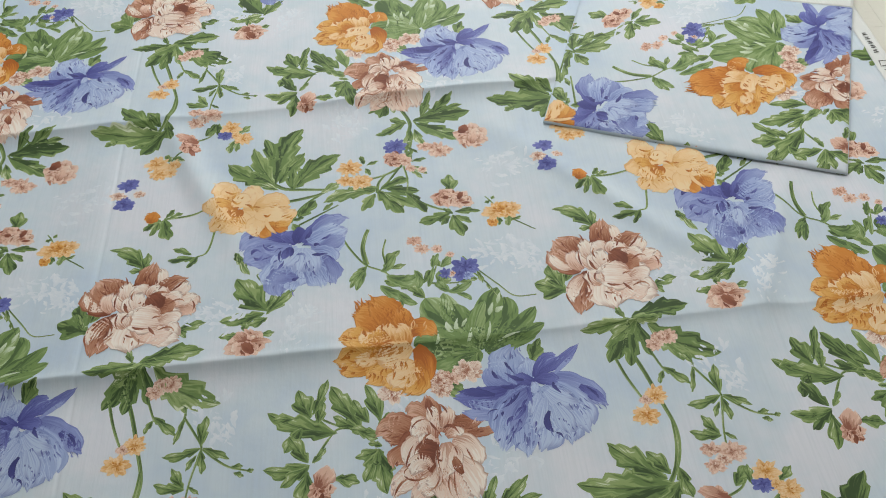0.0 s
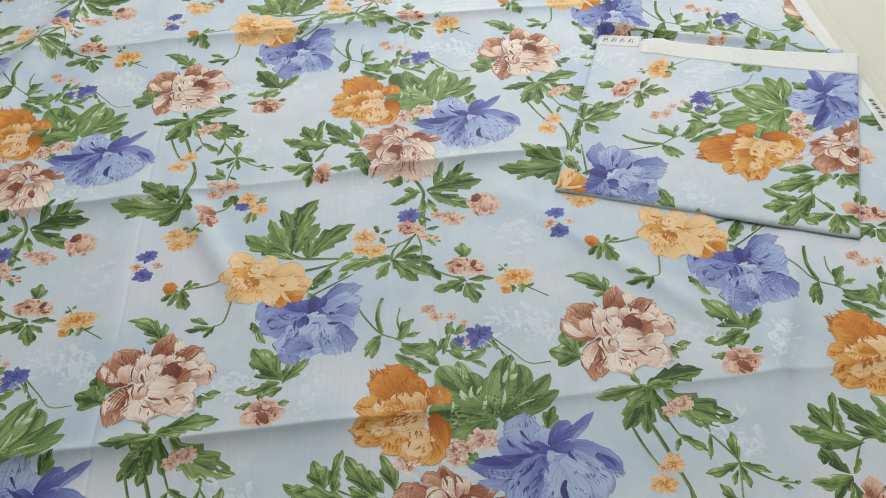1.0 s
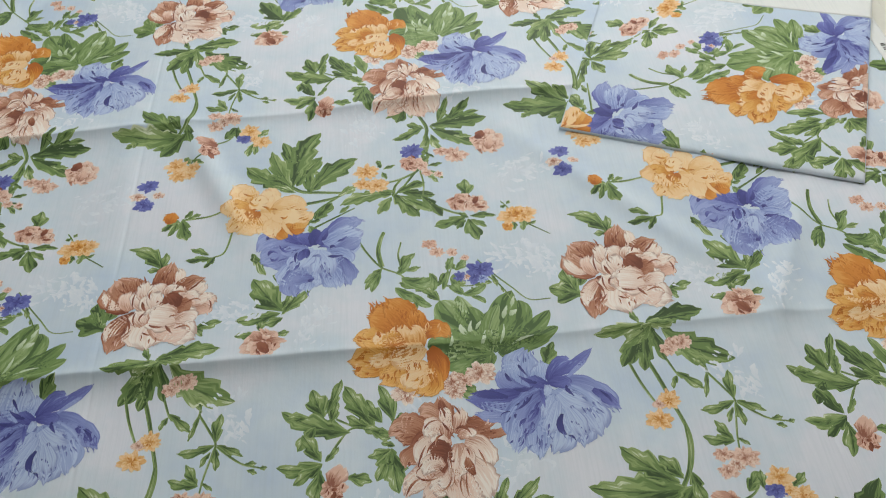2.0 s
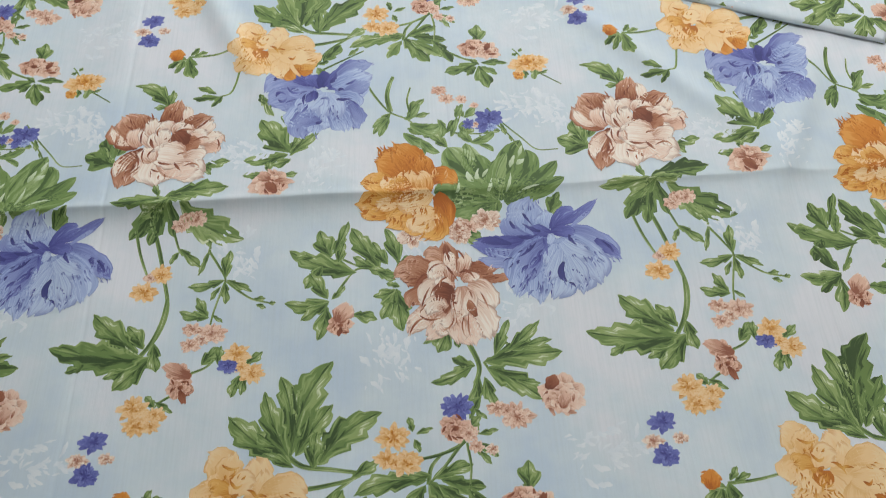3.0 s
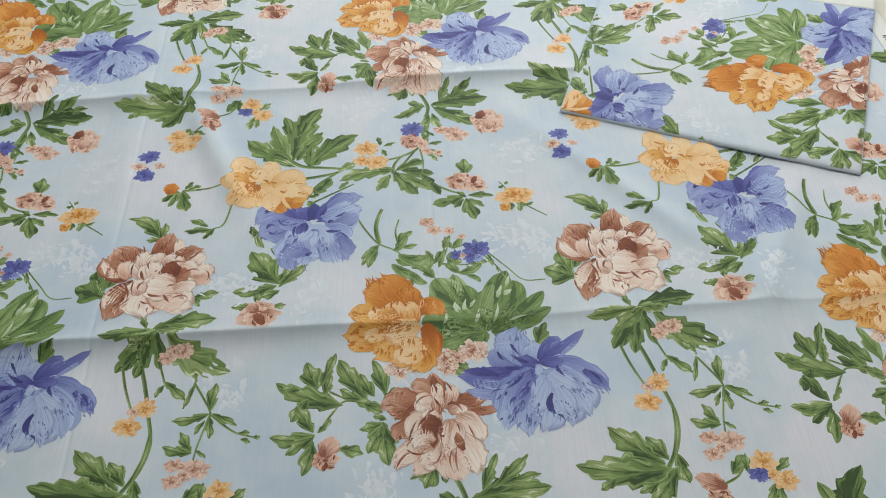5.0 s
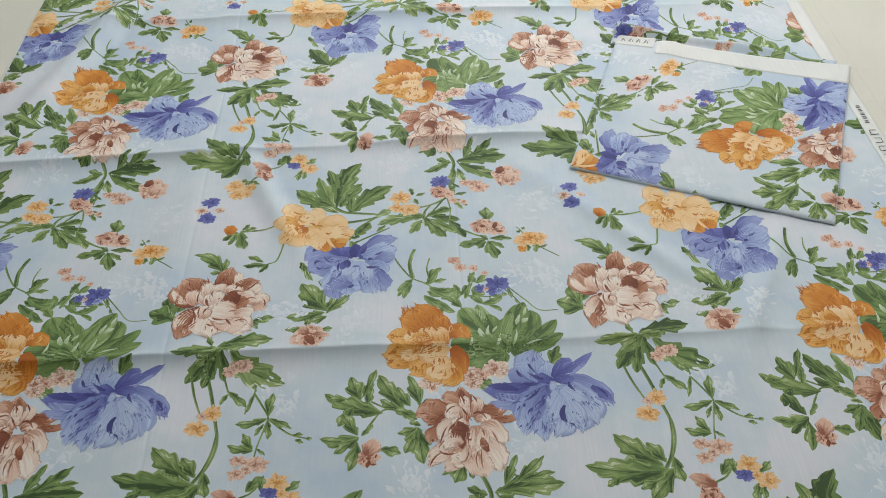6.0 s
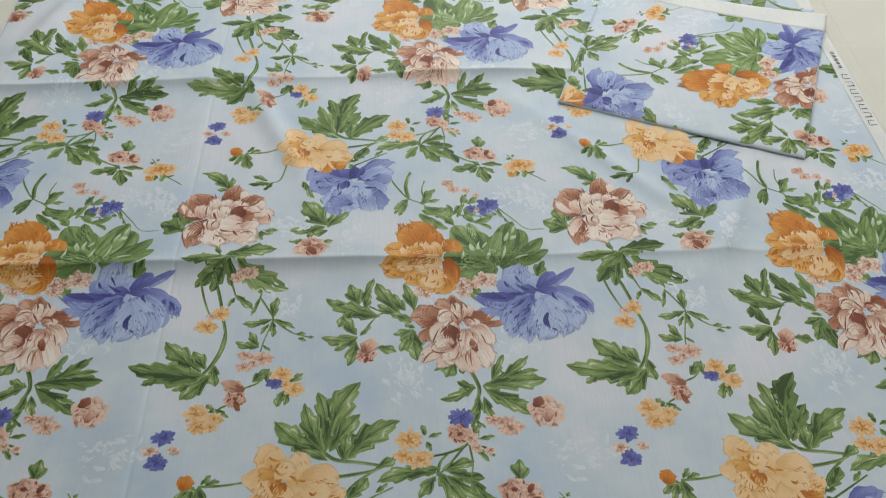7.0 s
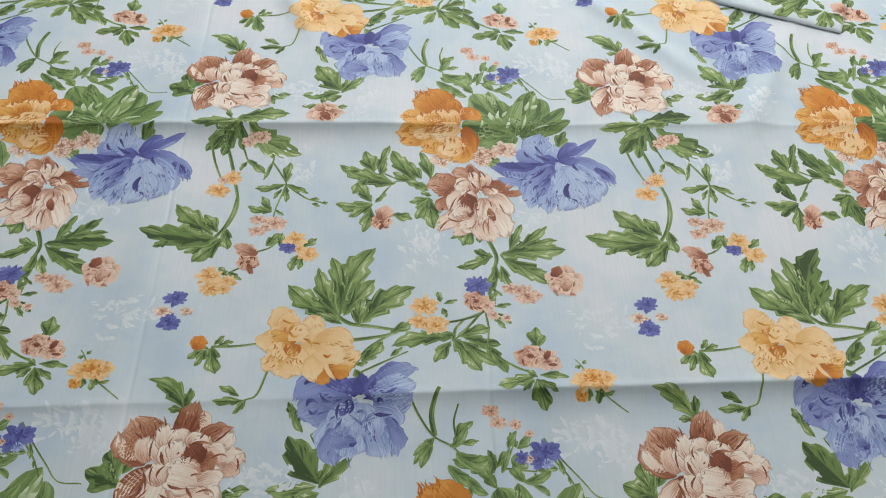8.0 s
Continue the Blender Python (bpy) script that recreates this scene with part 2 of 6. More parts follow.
for dims in ((1.7, Y1, -0.1, X1 + 0.15, Y1 + 0.15, TOP), (-0.7, Y1, -0.1, 1.7, Y1 + 0.15, 0.95), (-0.7, Y1, 2.55, 1.7, Y1 + 0.15, TOP)):
    box(bm, *dims)
tagged(part("wall_north", bm, PAINT), "white painted plaster wall with a window opening", "wall", kind="structure")
window = new("window_1")
tagged(window, "white framed window in the painted wall", "window", kind="structure")
for dims in ((-0.7, Y1 + 0.03, 0.95, -0.64, Y1 + 0.09, 2.55), (1.64, Y1 + 0.03, 0.95, 1.7, Y1 + 0.09, 2.55), (0.47, Y1 + 0.03, 1.01, 0.53, Y1 + 0.09, 2.49), (-0.64, Y1 + 0.03, 0.95, 1.64, Y1 + 0.09, 1.01), (-0.64, Y1 + 0.03, 2.49, 1.64, Y1 + 0.09, 2.55)):
    part("window_frame", boxed(*dims), LAMP_METAL, window)
for xa in (-0.64, 0.53):
    pane = part("pane", boxed(xa, Y1 + 0.055, 1.01, xa + 1.11, Y1 + 0.061, 2.49), PANE, window)
    pane.visible_shadow = False
for x in (-0.9, 1.3):
    lamp = new("ceiling_lamp")
    lamp.location = (x, 1.4, TOP)
    tagged(lamp, "slim white ceiling lamp with a glowing diffuser", "lamp", "ceiling lamps")
    part("housing", bevelled(0.005, -0.63, -0.18, -0.03, 0.63, 0.18, 0.0), LAMP_METAL, lamp)
    part("diffuser", bevelled(0.003, -0.60, -0.15, -0.038, 0.60, 0.15, -0.0305), DIFFUSER, lamp)


# ---------------------------------------------------------------- bedsheet
LEFT, RIGHT, NEAR, FAR, PRINT_LEFT, PRINT_RIGHT = -1.430, 0.976, -1.10, 2.08, -1.424, 0.930


def hump(d, width):
    return np.exp(-(d / width) ** 2)


def ridge(d, steep, gentle):
    """A pressed fold: a short steep side towards the near end, a long gentle one behind it."""
    e = np.sqrt(d * d + 0.0025 ** 2) - 0.0025
    return np.where(d < 0, np.exp(-e / steep), np.exp(-(e / gentle) ** 1.2)) + 0.10 * hump(d - 0.002, 0.008)


def band(x, a, b, soft):
    return 1 / (1 + np.exp(-(x - a) / soft)) / (1 + np.exp((x - b) / soft))


# pressed folds across the sheet: place at x = 0, slope, and the stretches where each stands high
FOLDS = [
    (-0.456, 0.040, 0.017, 0.0030, ((-1.5, -0.80, 0.1, 0.004), (-0.45, -0.19, 0.04, 0.008), (-0.17, 0.9, 0.03, 0.013))),
    (0.174, 0.030, 0.017, 0.0035, ((-1.5, -0.28, 0.08, 0.014), (-0.05, 0.45, 0.1, 0.005))),
    (0.850, 0.066, 0.018, 0.0040, ((-1.5, -0.68, 0.08, 0.014), (-0.38, 0.10, 0.08, 0.015))),
    (1.475, 0.050, 0.026, 0.0060, ((-0.9, 0.2, 0.1, 0.012), (-1.5, -1.0, 0.1, 0.006))),
]
UPRIGHT = (-0.797, -0.184, 0.44)


def relief(x, y):
    """The height of the sheet over the floor."""
    x, y = np.asarray(x, float), np.asarray(y, float)
    z = 0.007 + 0.0030 * np.sin(2.3 * x + 1.1 * y + 0.5) * np.sin(1.7 * y - 0.9 * x) + 0.0011 * np.sin(7.1 * x - 3.2 * y) * np.sin(5.3 * y + 1.0 + 1.5 * x)
    z = z + 0.0012 * np.sin(17 * x + 6 * np.sin(2.1 * y)) * np.sin(11 * y + 4 * np.sin(1.7 * x) + 2) + 0.0007 * np.sin(31 * x - 9 * y + 3 * np.sin(5 * y)) * np.sin(23 * y + 5 * x)
    for c, slope, steep, least, highs in FOLDS:
        tall = least + sum(h * band(x, a, b, soft) for a, b, soft, h in highs)
        z = z + ridge(y - c - slope * x, steep, 0.16) * tall
    for c in UPRIGHT:
        d = x - c
        z = z - 0.0013 * hump(d, 0.0035) + 0.0042 * hump(d + 0.03, 0.04)
    z = z - 0.0018 * hump(x - UPRIGHT[1], 0.004) * band(y, -1.2, -0.46, 0.03)
    # slack waves that run askew near the left side and by the folded cloth
    d = (x + 0.63) + 0.45 * (y - 0.62)
    z = z + 0.015 * hump(d, 0.032) * band(y, 0.45, 0.80, 0.05)
    d = (x + 1.23) - 0.28 * (y - 1.05)
    z = z + (0.026 * hump(d + 0.055, 0.045) - 0.005 * hump(d - 0.012, 0.018)) * band(y, 0.88, 1.75, 0.05)
    d = (x - 0.27) + 0.9 * (y - 0.42)
    z = z + 0.010 * hump(d, 0.035) * band(x, 0.05, 0.40, 0.05)
    d = (x - 0.50) - 0.5 * (y - 0.33)
    z = z + 0.010 * hump(d, 0.028) * band(y, 0.16, 0.48, 0.04)
    # the rim settles on to the floor
    rim = np.minimum.reduce([x - LEFT, RIGHT - x, y - NEAR, FAR - y])
    return 0.002 + (z - 0.002) * np.clip(rim / 0.05, 0.0, 1.0) ** 0.6


def fold_rows():
    """Rows of the sheet's weave, set close where a fold is pressed in."""
    rows = set(np.linspace(NEAR, FAR, 380).round(4))
    for c, *_ in FOLDS:
        rows |= {round(c + d, 4) for d in (-0.024, -0.018, -0.013, -0.009, -0.006, -0.0035, -0.0015, 0.0, 0.0015, 0.0035, 0.006, 0.01)}
    return np.array(sorted(rows))


ROWS = fold_rows()
COLUMNS = np.array(sorted(set(np.linspace(PRINT_LEFT, PRINT_RIGHT, 330).round(4)) | {round(c + d, 4) for c in UPRIGHT for d in (-0.007, -0.004, -0.002, 0.0, 0.002, 0.004, 0.007)}))


def lay_sheet(x, v):
    """Along its weave the sheet's rows lean as the folds do."""
    lean = np.interp(v, [NEAR, FOLDS[0][0], FOLDS[1][0], FOLDS[2][0], FOLDS[3][0], FAR], [0.0, FOLDS[0][1], FOLDS[1][1], FOLDS[2][1], FOLDS[3][1], 0.0])
    y = v + lean * x
    return x, y, relief(x, y)


bedsheet = new("bedsheet")
tagged(bedsheet, "pale blue cotton bedsheet printed with peonies, irises and leaves", "bedsheet")
sheet_object("cloth", COTTON, COLUMNS, ROWS, lay_sheet, bedsheet, skirt=0.0015)
sheet_object("selvedge", WHITE, np.linspace(LEFT, PRINT_LEFT, 4), ROWS, lay_sheet, bedsheet, "thin white turned hem edge", skirt=0.0015)
sheet_object("selvedge", WHITE, np.linspace(PRINT_RIGHT, RIGHT, 9), ROWS, lay_sheet, bedsheet, "plain white woven selvedge edge", skirt=0.0015)


# ---------------------------------------------------------------- printed motifs
MOTIFS = []
PICK = random.Random(7)


def motif(kind):
    m = {"kind": kind, "blades": [], "layers": [], "layer": 0}
    MOTIFS.append(m)
    return m


def add_blade(m, rows, dye, role, low=0.0, high=1.0, step=1):
    """rows: (n, k, 2) points from base to tip and from side to side; low, high: the dye's tones at its base and tip; step: 0 lays the next one level with it."""
    n, k = rows.shape[:2]
    u, v = np.meshgrid(np.linspace(low, high, n), np.linspace(0, 1, k), indexing="ij")
    i = np.arange(n * k).reshape(n, k)
    faces = np.stack([i[:-1, :-1], i[:-1, 1:], i[1:, 1:], i[1:, :-1]], -1).reshape(-1, 4)
    corner = rows.reshape(-1, 2)[faces]
    d, e = corner[:, 2] - corner[:, 0], corner[:, 3] - corner[:, 1]
    faces = np.where((d[:, 0] * e[:, 1] - d[:, 1] * e[:, 0] < 0)[:, None], faces[:, ::-1], faces)
    m["blades"].append((rows.reshape(-1, 2), faces, np.stack([u, v], -1).reshape(-1, 2), DYES.index(dye), role))
    m["layers"].append(m["layer"])
    m["layer"] += step


def spine(x0, y0, x1, y1, bend, n):
    a, b = np.array([x0, y0]), np.array([x1, y1])
    d = b - a
    side = np.array([d[1], -d[0]])
    u = np.linspace(0, 1, n)[:, None]
    return a + d * u - side * bend * 2 * u * (1 - u), d, side


def leaf(m, x0, y0, x1, y1, width, bend=0.0, dye="leaf", lobes=None):
    """A painted leaf with a toothed rim, from its stalk to its tip."""
    length = math.hypot(x1 - x0, y1 - y0)
    n, k = (25, 7) if length > 0.05 else (15, 5)
    mid, d, side = spine(x0, y0, x1, y1, bend + PICK.uniform(-0.11, 0.11), n)
    lobes = lobes or max(2, round(length / 0.031))
    u = np.linspace(0, 1, n)
    body = np.sin(np.pi * u ** 0.85) ** 0.9 * width * (0.43 if length > 0.07 else 0.49)
    teeth = [1 + 0.46 * (((u * lobes + s) % 1.0) - 0.6) + 0.12 * np.sin(8 * u + 6 * s) for s in (PICK.uniform(0, 1), PICK.uniform(0, 1))]
    rows = np.stack([mid + side * (v * body * teeth[int(v > 0)])[:, None] + d * 0.09 * abs(v) * np.sin(np.pi * u)[:, None] for v in np.linspace(-1, 1, k)], 1)
    add_blade(m, rows, dye, "leaf")


def petal(m, x0, y0, x1, y1, width, dye, n=0, k=9, back=0.0):
    """A rounded petal with a frilled edge, from its base to its tip."""
    if not n:
        n, k, back, width = 12, 13, 0.35, max(width * 1.22, {"violet": 0.60, "periwinkle": 0.66, "peach": 0.7, "amber": 0.58, "cream": 0.62, "rust": 0.58}.get(dye, 0.0))
    x0, y0 = x0 - back * (x1 - x0), y0 - back * (y1 - y0)
    width /= 1 + back
    mid, d, side = spine(x0, y0, x1, y1, PICK.uniform(-0.12, 0.12), n)
    u, v = np.linspace(0, 1, n)[:, None], np.linspace(-1, 1, k)[None, :]
    body = (0.30 + 0.70 * np.sin(np.pi / 2 * u) ** 0.8) * width * 0.54
    p, q = PICK.uniform(0, 6), PICK.uniform(0, 6)
    rough = {"peach": 0.02, "ochre": 0.045, "cream": 0.045, "rust": 0.04}.get(dye, 0.06)
    nick = np.array([PICK.uniform(-1.1, 0.8) * rough for _ in range(k)])[None, :]
    round_tip = (1 - 0.40 * np.abs(v) ** 2.3) * (1 + 0.04 * np.sin(6 * v + p) + nick * u ** 2)
    rag = np.array([PICK.uniform(-0.08, 0.08) for _ in range(n)])[:, None]
    frill = 1 + (0.08 * np.sin(9 * u + p + 2 * np.sign(v)) + rag) * np.abs(v)
    across = body * v * frill
    rows = np.array([x0, y0]) + (mid - np.array([x0, y0]))[:, None, :] * round_tip[..., None] + side * across[..., None]
    add_blade(m, rows, dye, "petal", PICK.uniform(-0.15, 0.2), PICK.uniform(0.55, 1.0))


def arc(x0, y0, x1, y1, x2, y2, n):
    """A bent line from the first place through the second to the third, and its sideways directions."""
    a, b, c = np.array([x0, y0]), np.array([x1, y1]), np.array([x2, y2])
    u = np.linspace(0, 1, n)[:, None]
    line = a * (1 - u) * (1 - 2 * u) + b * 4 * u * (1 - u) + c * u * (2 * u - 1)
    way = np.gradient(line, axis=0)
    way /= np.linalg.norm(way, axis=1, keepdims=True) + 1e-9
    return line, way, np.stack([way[:, 1], -way[:, 0]], 1)


def plume(m, dye, width, x0, y0, x1, y1, x2, y2, low=0.0, high=1.0):
    """A broad bent petal with a blunt, torn tip; low and high: the stretch of the dye's tones that it takes."""
    n, k = 14, 11
    line, way, side = arc(x0, y0, x1, y1, x2, y2, n)
    u, v = np.linspace(0, 1, n), np.linspace(-1, 1, k)
    body = (0.42 + 0.58 * np.sin(np.pi / 2 * np.clip(u / 0.5, 0, 1))) * np.sqrt(np.clip(1 - (np.clip(u - 0.55, 0, 1) / 0.47) ** 2.4, 0, 1)) * width / 2
    length = np.linalg.norm(np.diff(line, axis=0), axis=1).sum()
    torn = np.array([PICK.uniform(-1, 0.7) for _ in range(k)]) * min(0.0065, 0.11 * length)
    ragged = [np.array([PICK.uniform(-0.09, 0.09) for _ in range(n)]) + 0.06 * np.sin(7 * u + PICK.uniform(0, 6)) for _ in range(2)]
    rows = np.stack([line + side * (w * body * (1 + ragged[int(w > 0)] * abs(w)))[:, None] + way * (t * u ** 3 + 0.10 * length * (1 - w * w) * u ** 4 - 0.05 * length * u ** 4)[:, None] for w, t in zip(v, torn)], 1)
    add_blade(m, rows, dye, "petal", low, high)


def dab(m, dye, width, x0, y0, x1, y1, x2, y2, low=0.0, high=1.0, step=1):
    """One brush mark, pointed at both ends."""
    line, way, side = arc(x0, y0, x1, y1, x2, y2, 8)
    u = np.linspace(0, 1, 8)
    body = np.sin(np.pi * (0.06 + 0.9 * u ** 0.8)) * width / 2
    rows = np.stack([line + side * (w * body * np.array([PICK.uniform(0.75, 1.2) for _ in u]))[:, None] for w in (-1, 0, 1)], 1)
    add_blade(m, rows, dye, "mark", low, high, step)


def comb(m, dye, count, width, x0, y0, x1, y1, dx, dy):
    """A row of uneven brush marks set along a line and pointing the way dx, dy, as a painter frays a petal."""
    size = math.hypot(dx, dy)
    for k in range(count):
        f = (k + PICK.uniform(0.0, 1.0)) / count
        s, a = PICK.uniform(0.5, 1.5), PICK.gauss(0, 0.22)
        ex, ey = s * (dx * math.cos(a) - dy * math.sin(a)), s * (dx * math.sin(a) + dy * math.cos(a))
        bx, by = x0 + f * (x1 - x0) + PICK.gauss(0, 0.35 * size), y0 + f * (y1 - y0) + PICK.gauss(0, 0.35 * size)
        bow = PICK.uniform(-0.22, 0.22)
        dab(m, dye, width * PICK.uniform(0.5, 1.0), bx, by, bx + ex / 2 - ey * bow, by + ey / 2 + ex * bow, bx + ex, by + ey, PICK.uniform(0, 0.3), PICK.uniform(0.5, 1), 0)
    m["layer"] += 1


def blade(m, width, x0, y0, x1, y1, x2, y2):
    """A broad soft leaf with a blunt tip and shallow lobes."""
    n, k = (22, 9) if width > 0.02 else (12, 5)
    line, way, side = arc(x0, y0, x1, y1, x2, y2, n)
    u = np.linspace(0, 1, n)
    body = np.clip(np.sin(np.pi * u ** 0.9), 0, 1) ** 0.62 * width / 2
    rows = []
    lobes = [1 + 0.16 * (((u * 3.2 + PICK.uniform(0, 1)) % 1.0) - 0.5) for _ in range(2)]
    for w in np.linspace(-1, 1, k):
        rows.append(line + side * (w * body * lobes[int(w > 0)])[:, None] + way * (0.10 * width * abs(w) * np.sin(np.pi * u))[:, None])
    add_blade(m, np.stack(rows, 1), "sage", "leaf")


def stem(m, width, *xy):
    """A winding stalk through the places given, thinner at its end."""
    pts = np.array(xy, float).reshape(-1, 2)
    ext = np.concatenate([[2 * pts[0] - pts[1]], pts, [2 * pts[-1] - pts[-2]]])
    line = []
    for a, b, c, e in zip(ext[:-3], ext[1:-2], ext[2:-1], ext[3:]):
        for t in np.linspace(0, 1, 6, endpoint=False):
            line.append(0.5 * (2 * b + (c - a) * t + (2 * a - 5 * b + 4 * c - e) * t * t + (3 * b - a - 3 * c + e) * t ** 3))
    line = np.array(line + [pts[-1]])
    way = np.gradient(line, axis=0)
    way /= np.linalg.norm(way, axis=1, keepdims=True) + 1e-9
    side = np.stack([way[:, 1], -way[:, 0]], 1)
    taper = width / 2 * np.linspace(1.15, 0.75, len(line))[:, None]
    add_blade(m, np.stack([line - side * taper, line, line + side * taper], 1), "leaf", "stem")


def daisy(m, x, y, r, dye):
    """A small ragged flower of narrow petals round a darker eye."""
    m = motif("printed_small_flower")
    r *= 1.26
    n = 13 + PICK.randrange(4)
    start = PICK.uniform(0, 6)
    tall = PICK.uniform(0.75, 0.95)
    for ring, (far, near) in enumerate(((1.0, 0.1), (0.72, 0.04), (0.45, 0.0))):
        for j in range(n - 2 * ring):
            a = start + (j + 0.5 * ring) * 2 * math.pi / (n - 2 * ring) + PICK.uniform(-0.25, 0.25)
            s = far * PICK.uniform(0.82, 1.10)
            petal(m, x + near * r * math.cos(a), y + near * r * math.sin(a) * tall, x + s * r * math.cos(a), y + s * r * math.sin(a) * tall, PICK.uniform(0.35, 0.6), dye, 5, 5)
    eye = {"cobalt": "navy", "periwinkle": "cobalt", "apricot": "amber", "amber": "ochre"}.get(dye, "tan")
    for j in range(6):
        a, s = PICK.uniform(0, 6.3), PICK.uniform(0.1, 0.5)
        petal(m, x + 0.4 * s * r * math.cos(a), y + 0.4 * s * r * math.sin(a), x + s * r * math.cos(a), y + s * r * math.sin(a), 0.5, eye, 4, 5)


def rosette(m, x, y, r, dye, turn):
    """A small full rose: rings of overlapping petals that close on the heart."""
    heart = {"blush": "tan", "tan": "brown", "amber": "ochre"}.get(dye, "tan")
    for ring, (far, near, n) in enumerate(((1.05, 0.1, 7), (0.74, 0.05, 6), (0.46, 0.0, 5))):
        for j in range(n):
            a = radians(turn) + (j + 0.37 * ring) * 2 * math.pi / n + PICK.uniform(-0.25, 0.25)
            s = far * PICK.uniform(0.82, 1.1)
            petal(m, x + near * r * math.cos(a), y + near * r * math.sin(a) * 0.88, x + s * r * math.cos(a), y + s * r * math.sin(a) * 0.88, 0.85, dye, 6, 9)
    for j in range(7):
        a, s = PICK.uniform(0, 6.3), PICK.uniform(0.1, 0.8)
        petal(m, x + s * r * math.cos(a), y + s * r * math.sin(a), x + (s + 0.25) * r * math.cos(a + 0.6), y + (s + 0.25) * r * math.sin(a + 0.6), 0.3, heart, 4, 5)
    a = radians(turn)
    petal(m, x - 0.2 * r * math.cos(a), y - 0.2 * r * math.sin(a), x + 0.22 * r * math.cos(a), y + 0.22 * r * math.sin(a), 0.7, heart, 5, 5)


m = motif("printed_leaf_spray")
stem(m, 0.007, -0.712, 0.128, -0.695, 0.076, -0.679, 0.010, -0.668, -0.049, -0.680, -0.101, -0.705, -0.136)
stem(m, 0.005, -0.738, 0.112, -0.726, 0.065, -0.713, 0.029, -0.704, 0.010)
stem(m, 0.004, -0.672, 0.109, -0.660, 0.072, -0.656, 0.062)
stem(m, 0.004, -0.605, 0.074, -0.611, 0.043, -0.622, 0.017)
leaf(m, -0.690, 0.172, -0.786, 0.161, 0.32, 0.1)
leaf(m, -0.688, 0.176, -0.577, 0.191, 0.42, 0.15)
leaf(m, -0.695, 0.170, -0.748, 0.092, 0.5, 0.1)
leaf(m, -0.689, 0.167, -0.712, 0.080, 0.45)
leaf(m, -0.681, 0.166, -0.670, 0.095, 0.4)
leaf(m, -0.663, 0.160, -0.547, 0.087, 0.5, -0.12)
leaf(m, -0.638, 0.144, -0.604, 0.073, 0.4)
leaf(m, -0.701, 0.173, -0.715, 0.205, 0.4)
leaf(m, -0.690, 0.173, -0.636, 0.171, 0.45)
leaf(m, -0.678, 0.172, -0.734, 0.136, 0.45)
leaf(m, -0.660, 0.072, -0.619, 0.032, 0.32)
leaf(m, -0.659, 0.065, -0.672, 0.040, 0.4)
leaf(m, -0.608, 0.064, -0.622, 0.017, 0.2)

m = motif("printed_leaf_spray")
stem(m, 0.004, -0.606, 0.064, -0.587, 0.032, -0.575, 0.006, -0.583, -0.025, -0.591, -0.057, -0.596, -0.092)
stem(m, 0.004, -0.573, 0.003, -0.547, -0.020, -0.526, -0.034, -0.495, -0.043)
leaf(m, -0.576, 0.006, -0.639, -0.005, 0.3, 0.15)
leaf(m, -0.576, 0.009, -0.569, 0.066, 0.35)
leaf(m, -0.573, 0.006, -0.528, -0.019, 0.28)
leaf(m, -0.577, 0.003, -0.572, -0.042, 0.35)
leaf(m, -0.582, -0.006, -0.598, -0.034, 0.3)
leaf(m, -0.597, -0.066, -0.648, -0.053, 0.4, 0.2)
leaf(m, -0.599, -0.064, -0.621, -0.026, 0.4)
leaf(m, -0.594, -0.061, -0.574, -0.077, 0.3)
leaf(m, -0.526, -0.034, -0.505, -0.033, 0.5)
leaf(m, -0.521, -0.044, -0.504, -0.052, 0.5)
leaf(m, -0.500, -0.043, -0.488, -0.042, 0.7)

m = motif("printed_leaf_spray")
stem(m, 0.007, -0.705, -0.139, -0.688, -0.112, -0.675, -0.072, -0.670, -0.028)
leaf(m, -0.690, -0.140, -0.851, -0.120, 0.4, 0.06)
leaf(m, -0.706, -0.130, -0.788, -0.056, 0.46, 0.1)
leaf(m, -0.684, -0.135, -0.741, -0.196, 0.5, 0.12)
leaf(m, -0.699, -0.123, -0.729, -0.079, 0.5)
leaf(m, -0.683, -0.112, -0.674, -0.165, 0.45)
leaf(m, -0.789, -0.147, -0.818, -0.165, 0.5)
leaf(m, -0.722, -0.159, -0.758, -0.174, 0.5)

m = motif("printed_leaf_spray")
stem(m, 0.004, -0.619, -0.169, -0.594, -0.157, -0.576, -0.136)
stem(m, 0.004, -0.646, -0.207, -0.663, -0.218, -0.678, -0.235)
leaf(m, -0.603, -0.154, -0.571, -0.123, 0.55)
leaf(m, -0.670, -0.216, -0.640, -0.236, 0.35)
leaf(m, -0.671, -0.227, -0.686, -0.206, 0.6)
leaf(m, -0.533, -0.155, -0.505, -0.132, 0.45)
leaf(m, -0.539, -0.173, -0.552, -0.212, 0.5)
leaf(m, -0.532, -0.174, -0.536, -0.209, 0.4)
leaf(m, -0.576, -0.154, -0.573, -0.119, 0.4)

m = motif("printed_leaf_spray")
stem(m, 0.004, -0.285, 0.006, -0.324, 0.017, -0.351, 0.019, -0.368, 0.001, -0.386, -0.026)
stem(m, 0.004, -0.376, 0.039, -0.360, 0.030, -0.341, 0.019)
leaf(m, -0.352, 0.012, -0.468, 0.060, 0.4, 0.1)
leaf(m, -0.396, 0.044, -0.416, 0.100, 0.6)
leaf(m, -0.392, 0.050, -0.365, 0.116, 0.3)
leaf(m, -0.384, 0.033, -0.373, 0.073, 0.45)
leaf(m, -0.410, 0.027, -0.440, -0.018, 0.45)
leaf(m, -0.425, 0.044, -0.459, 0.045, 0.5)
leaf(m, -0.312, 0.017, -0.361, 0.102, 0.45, 0.1)
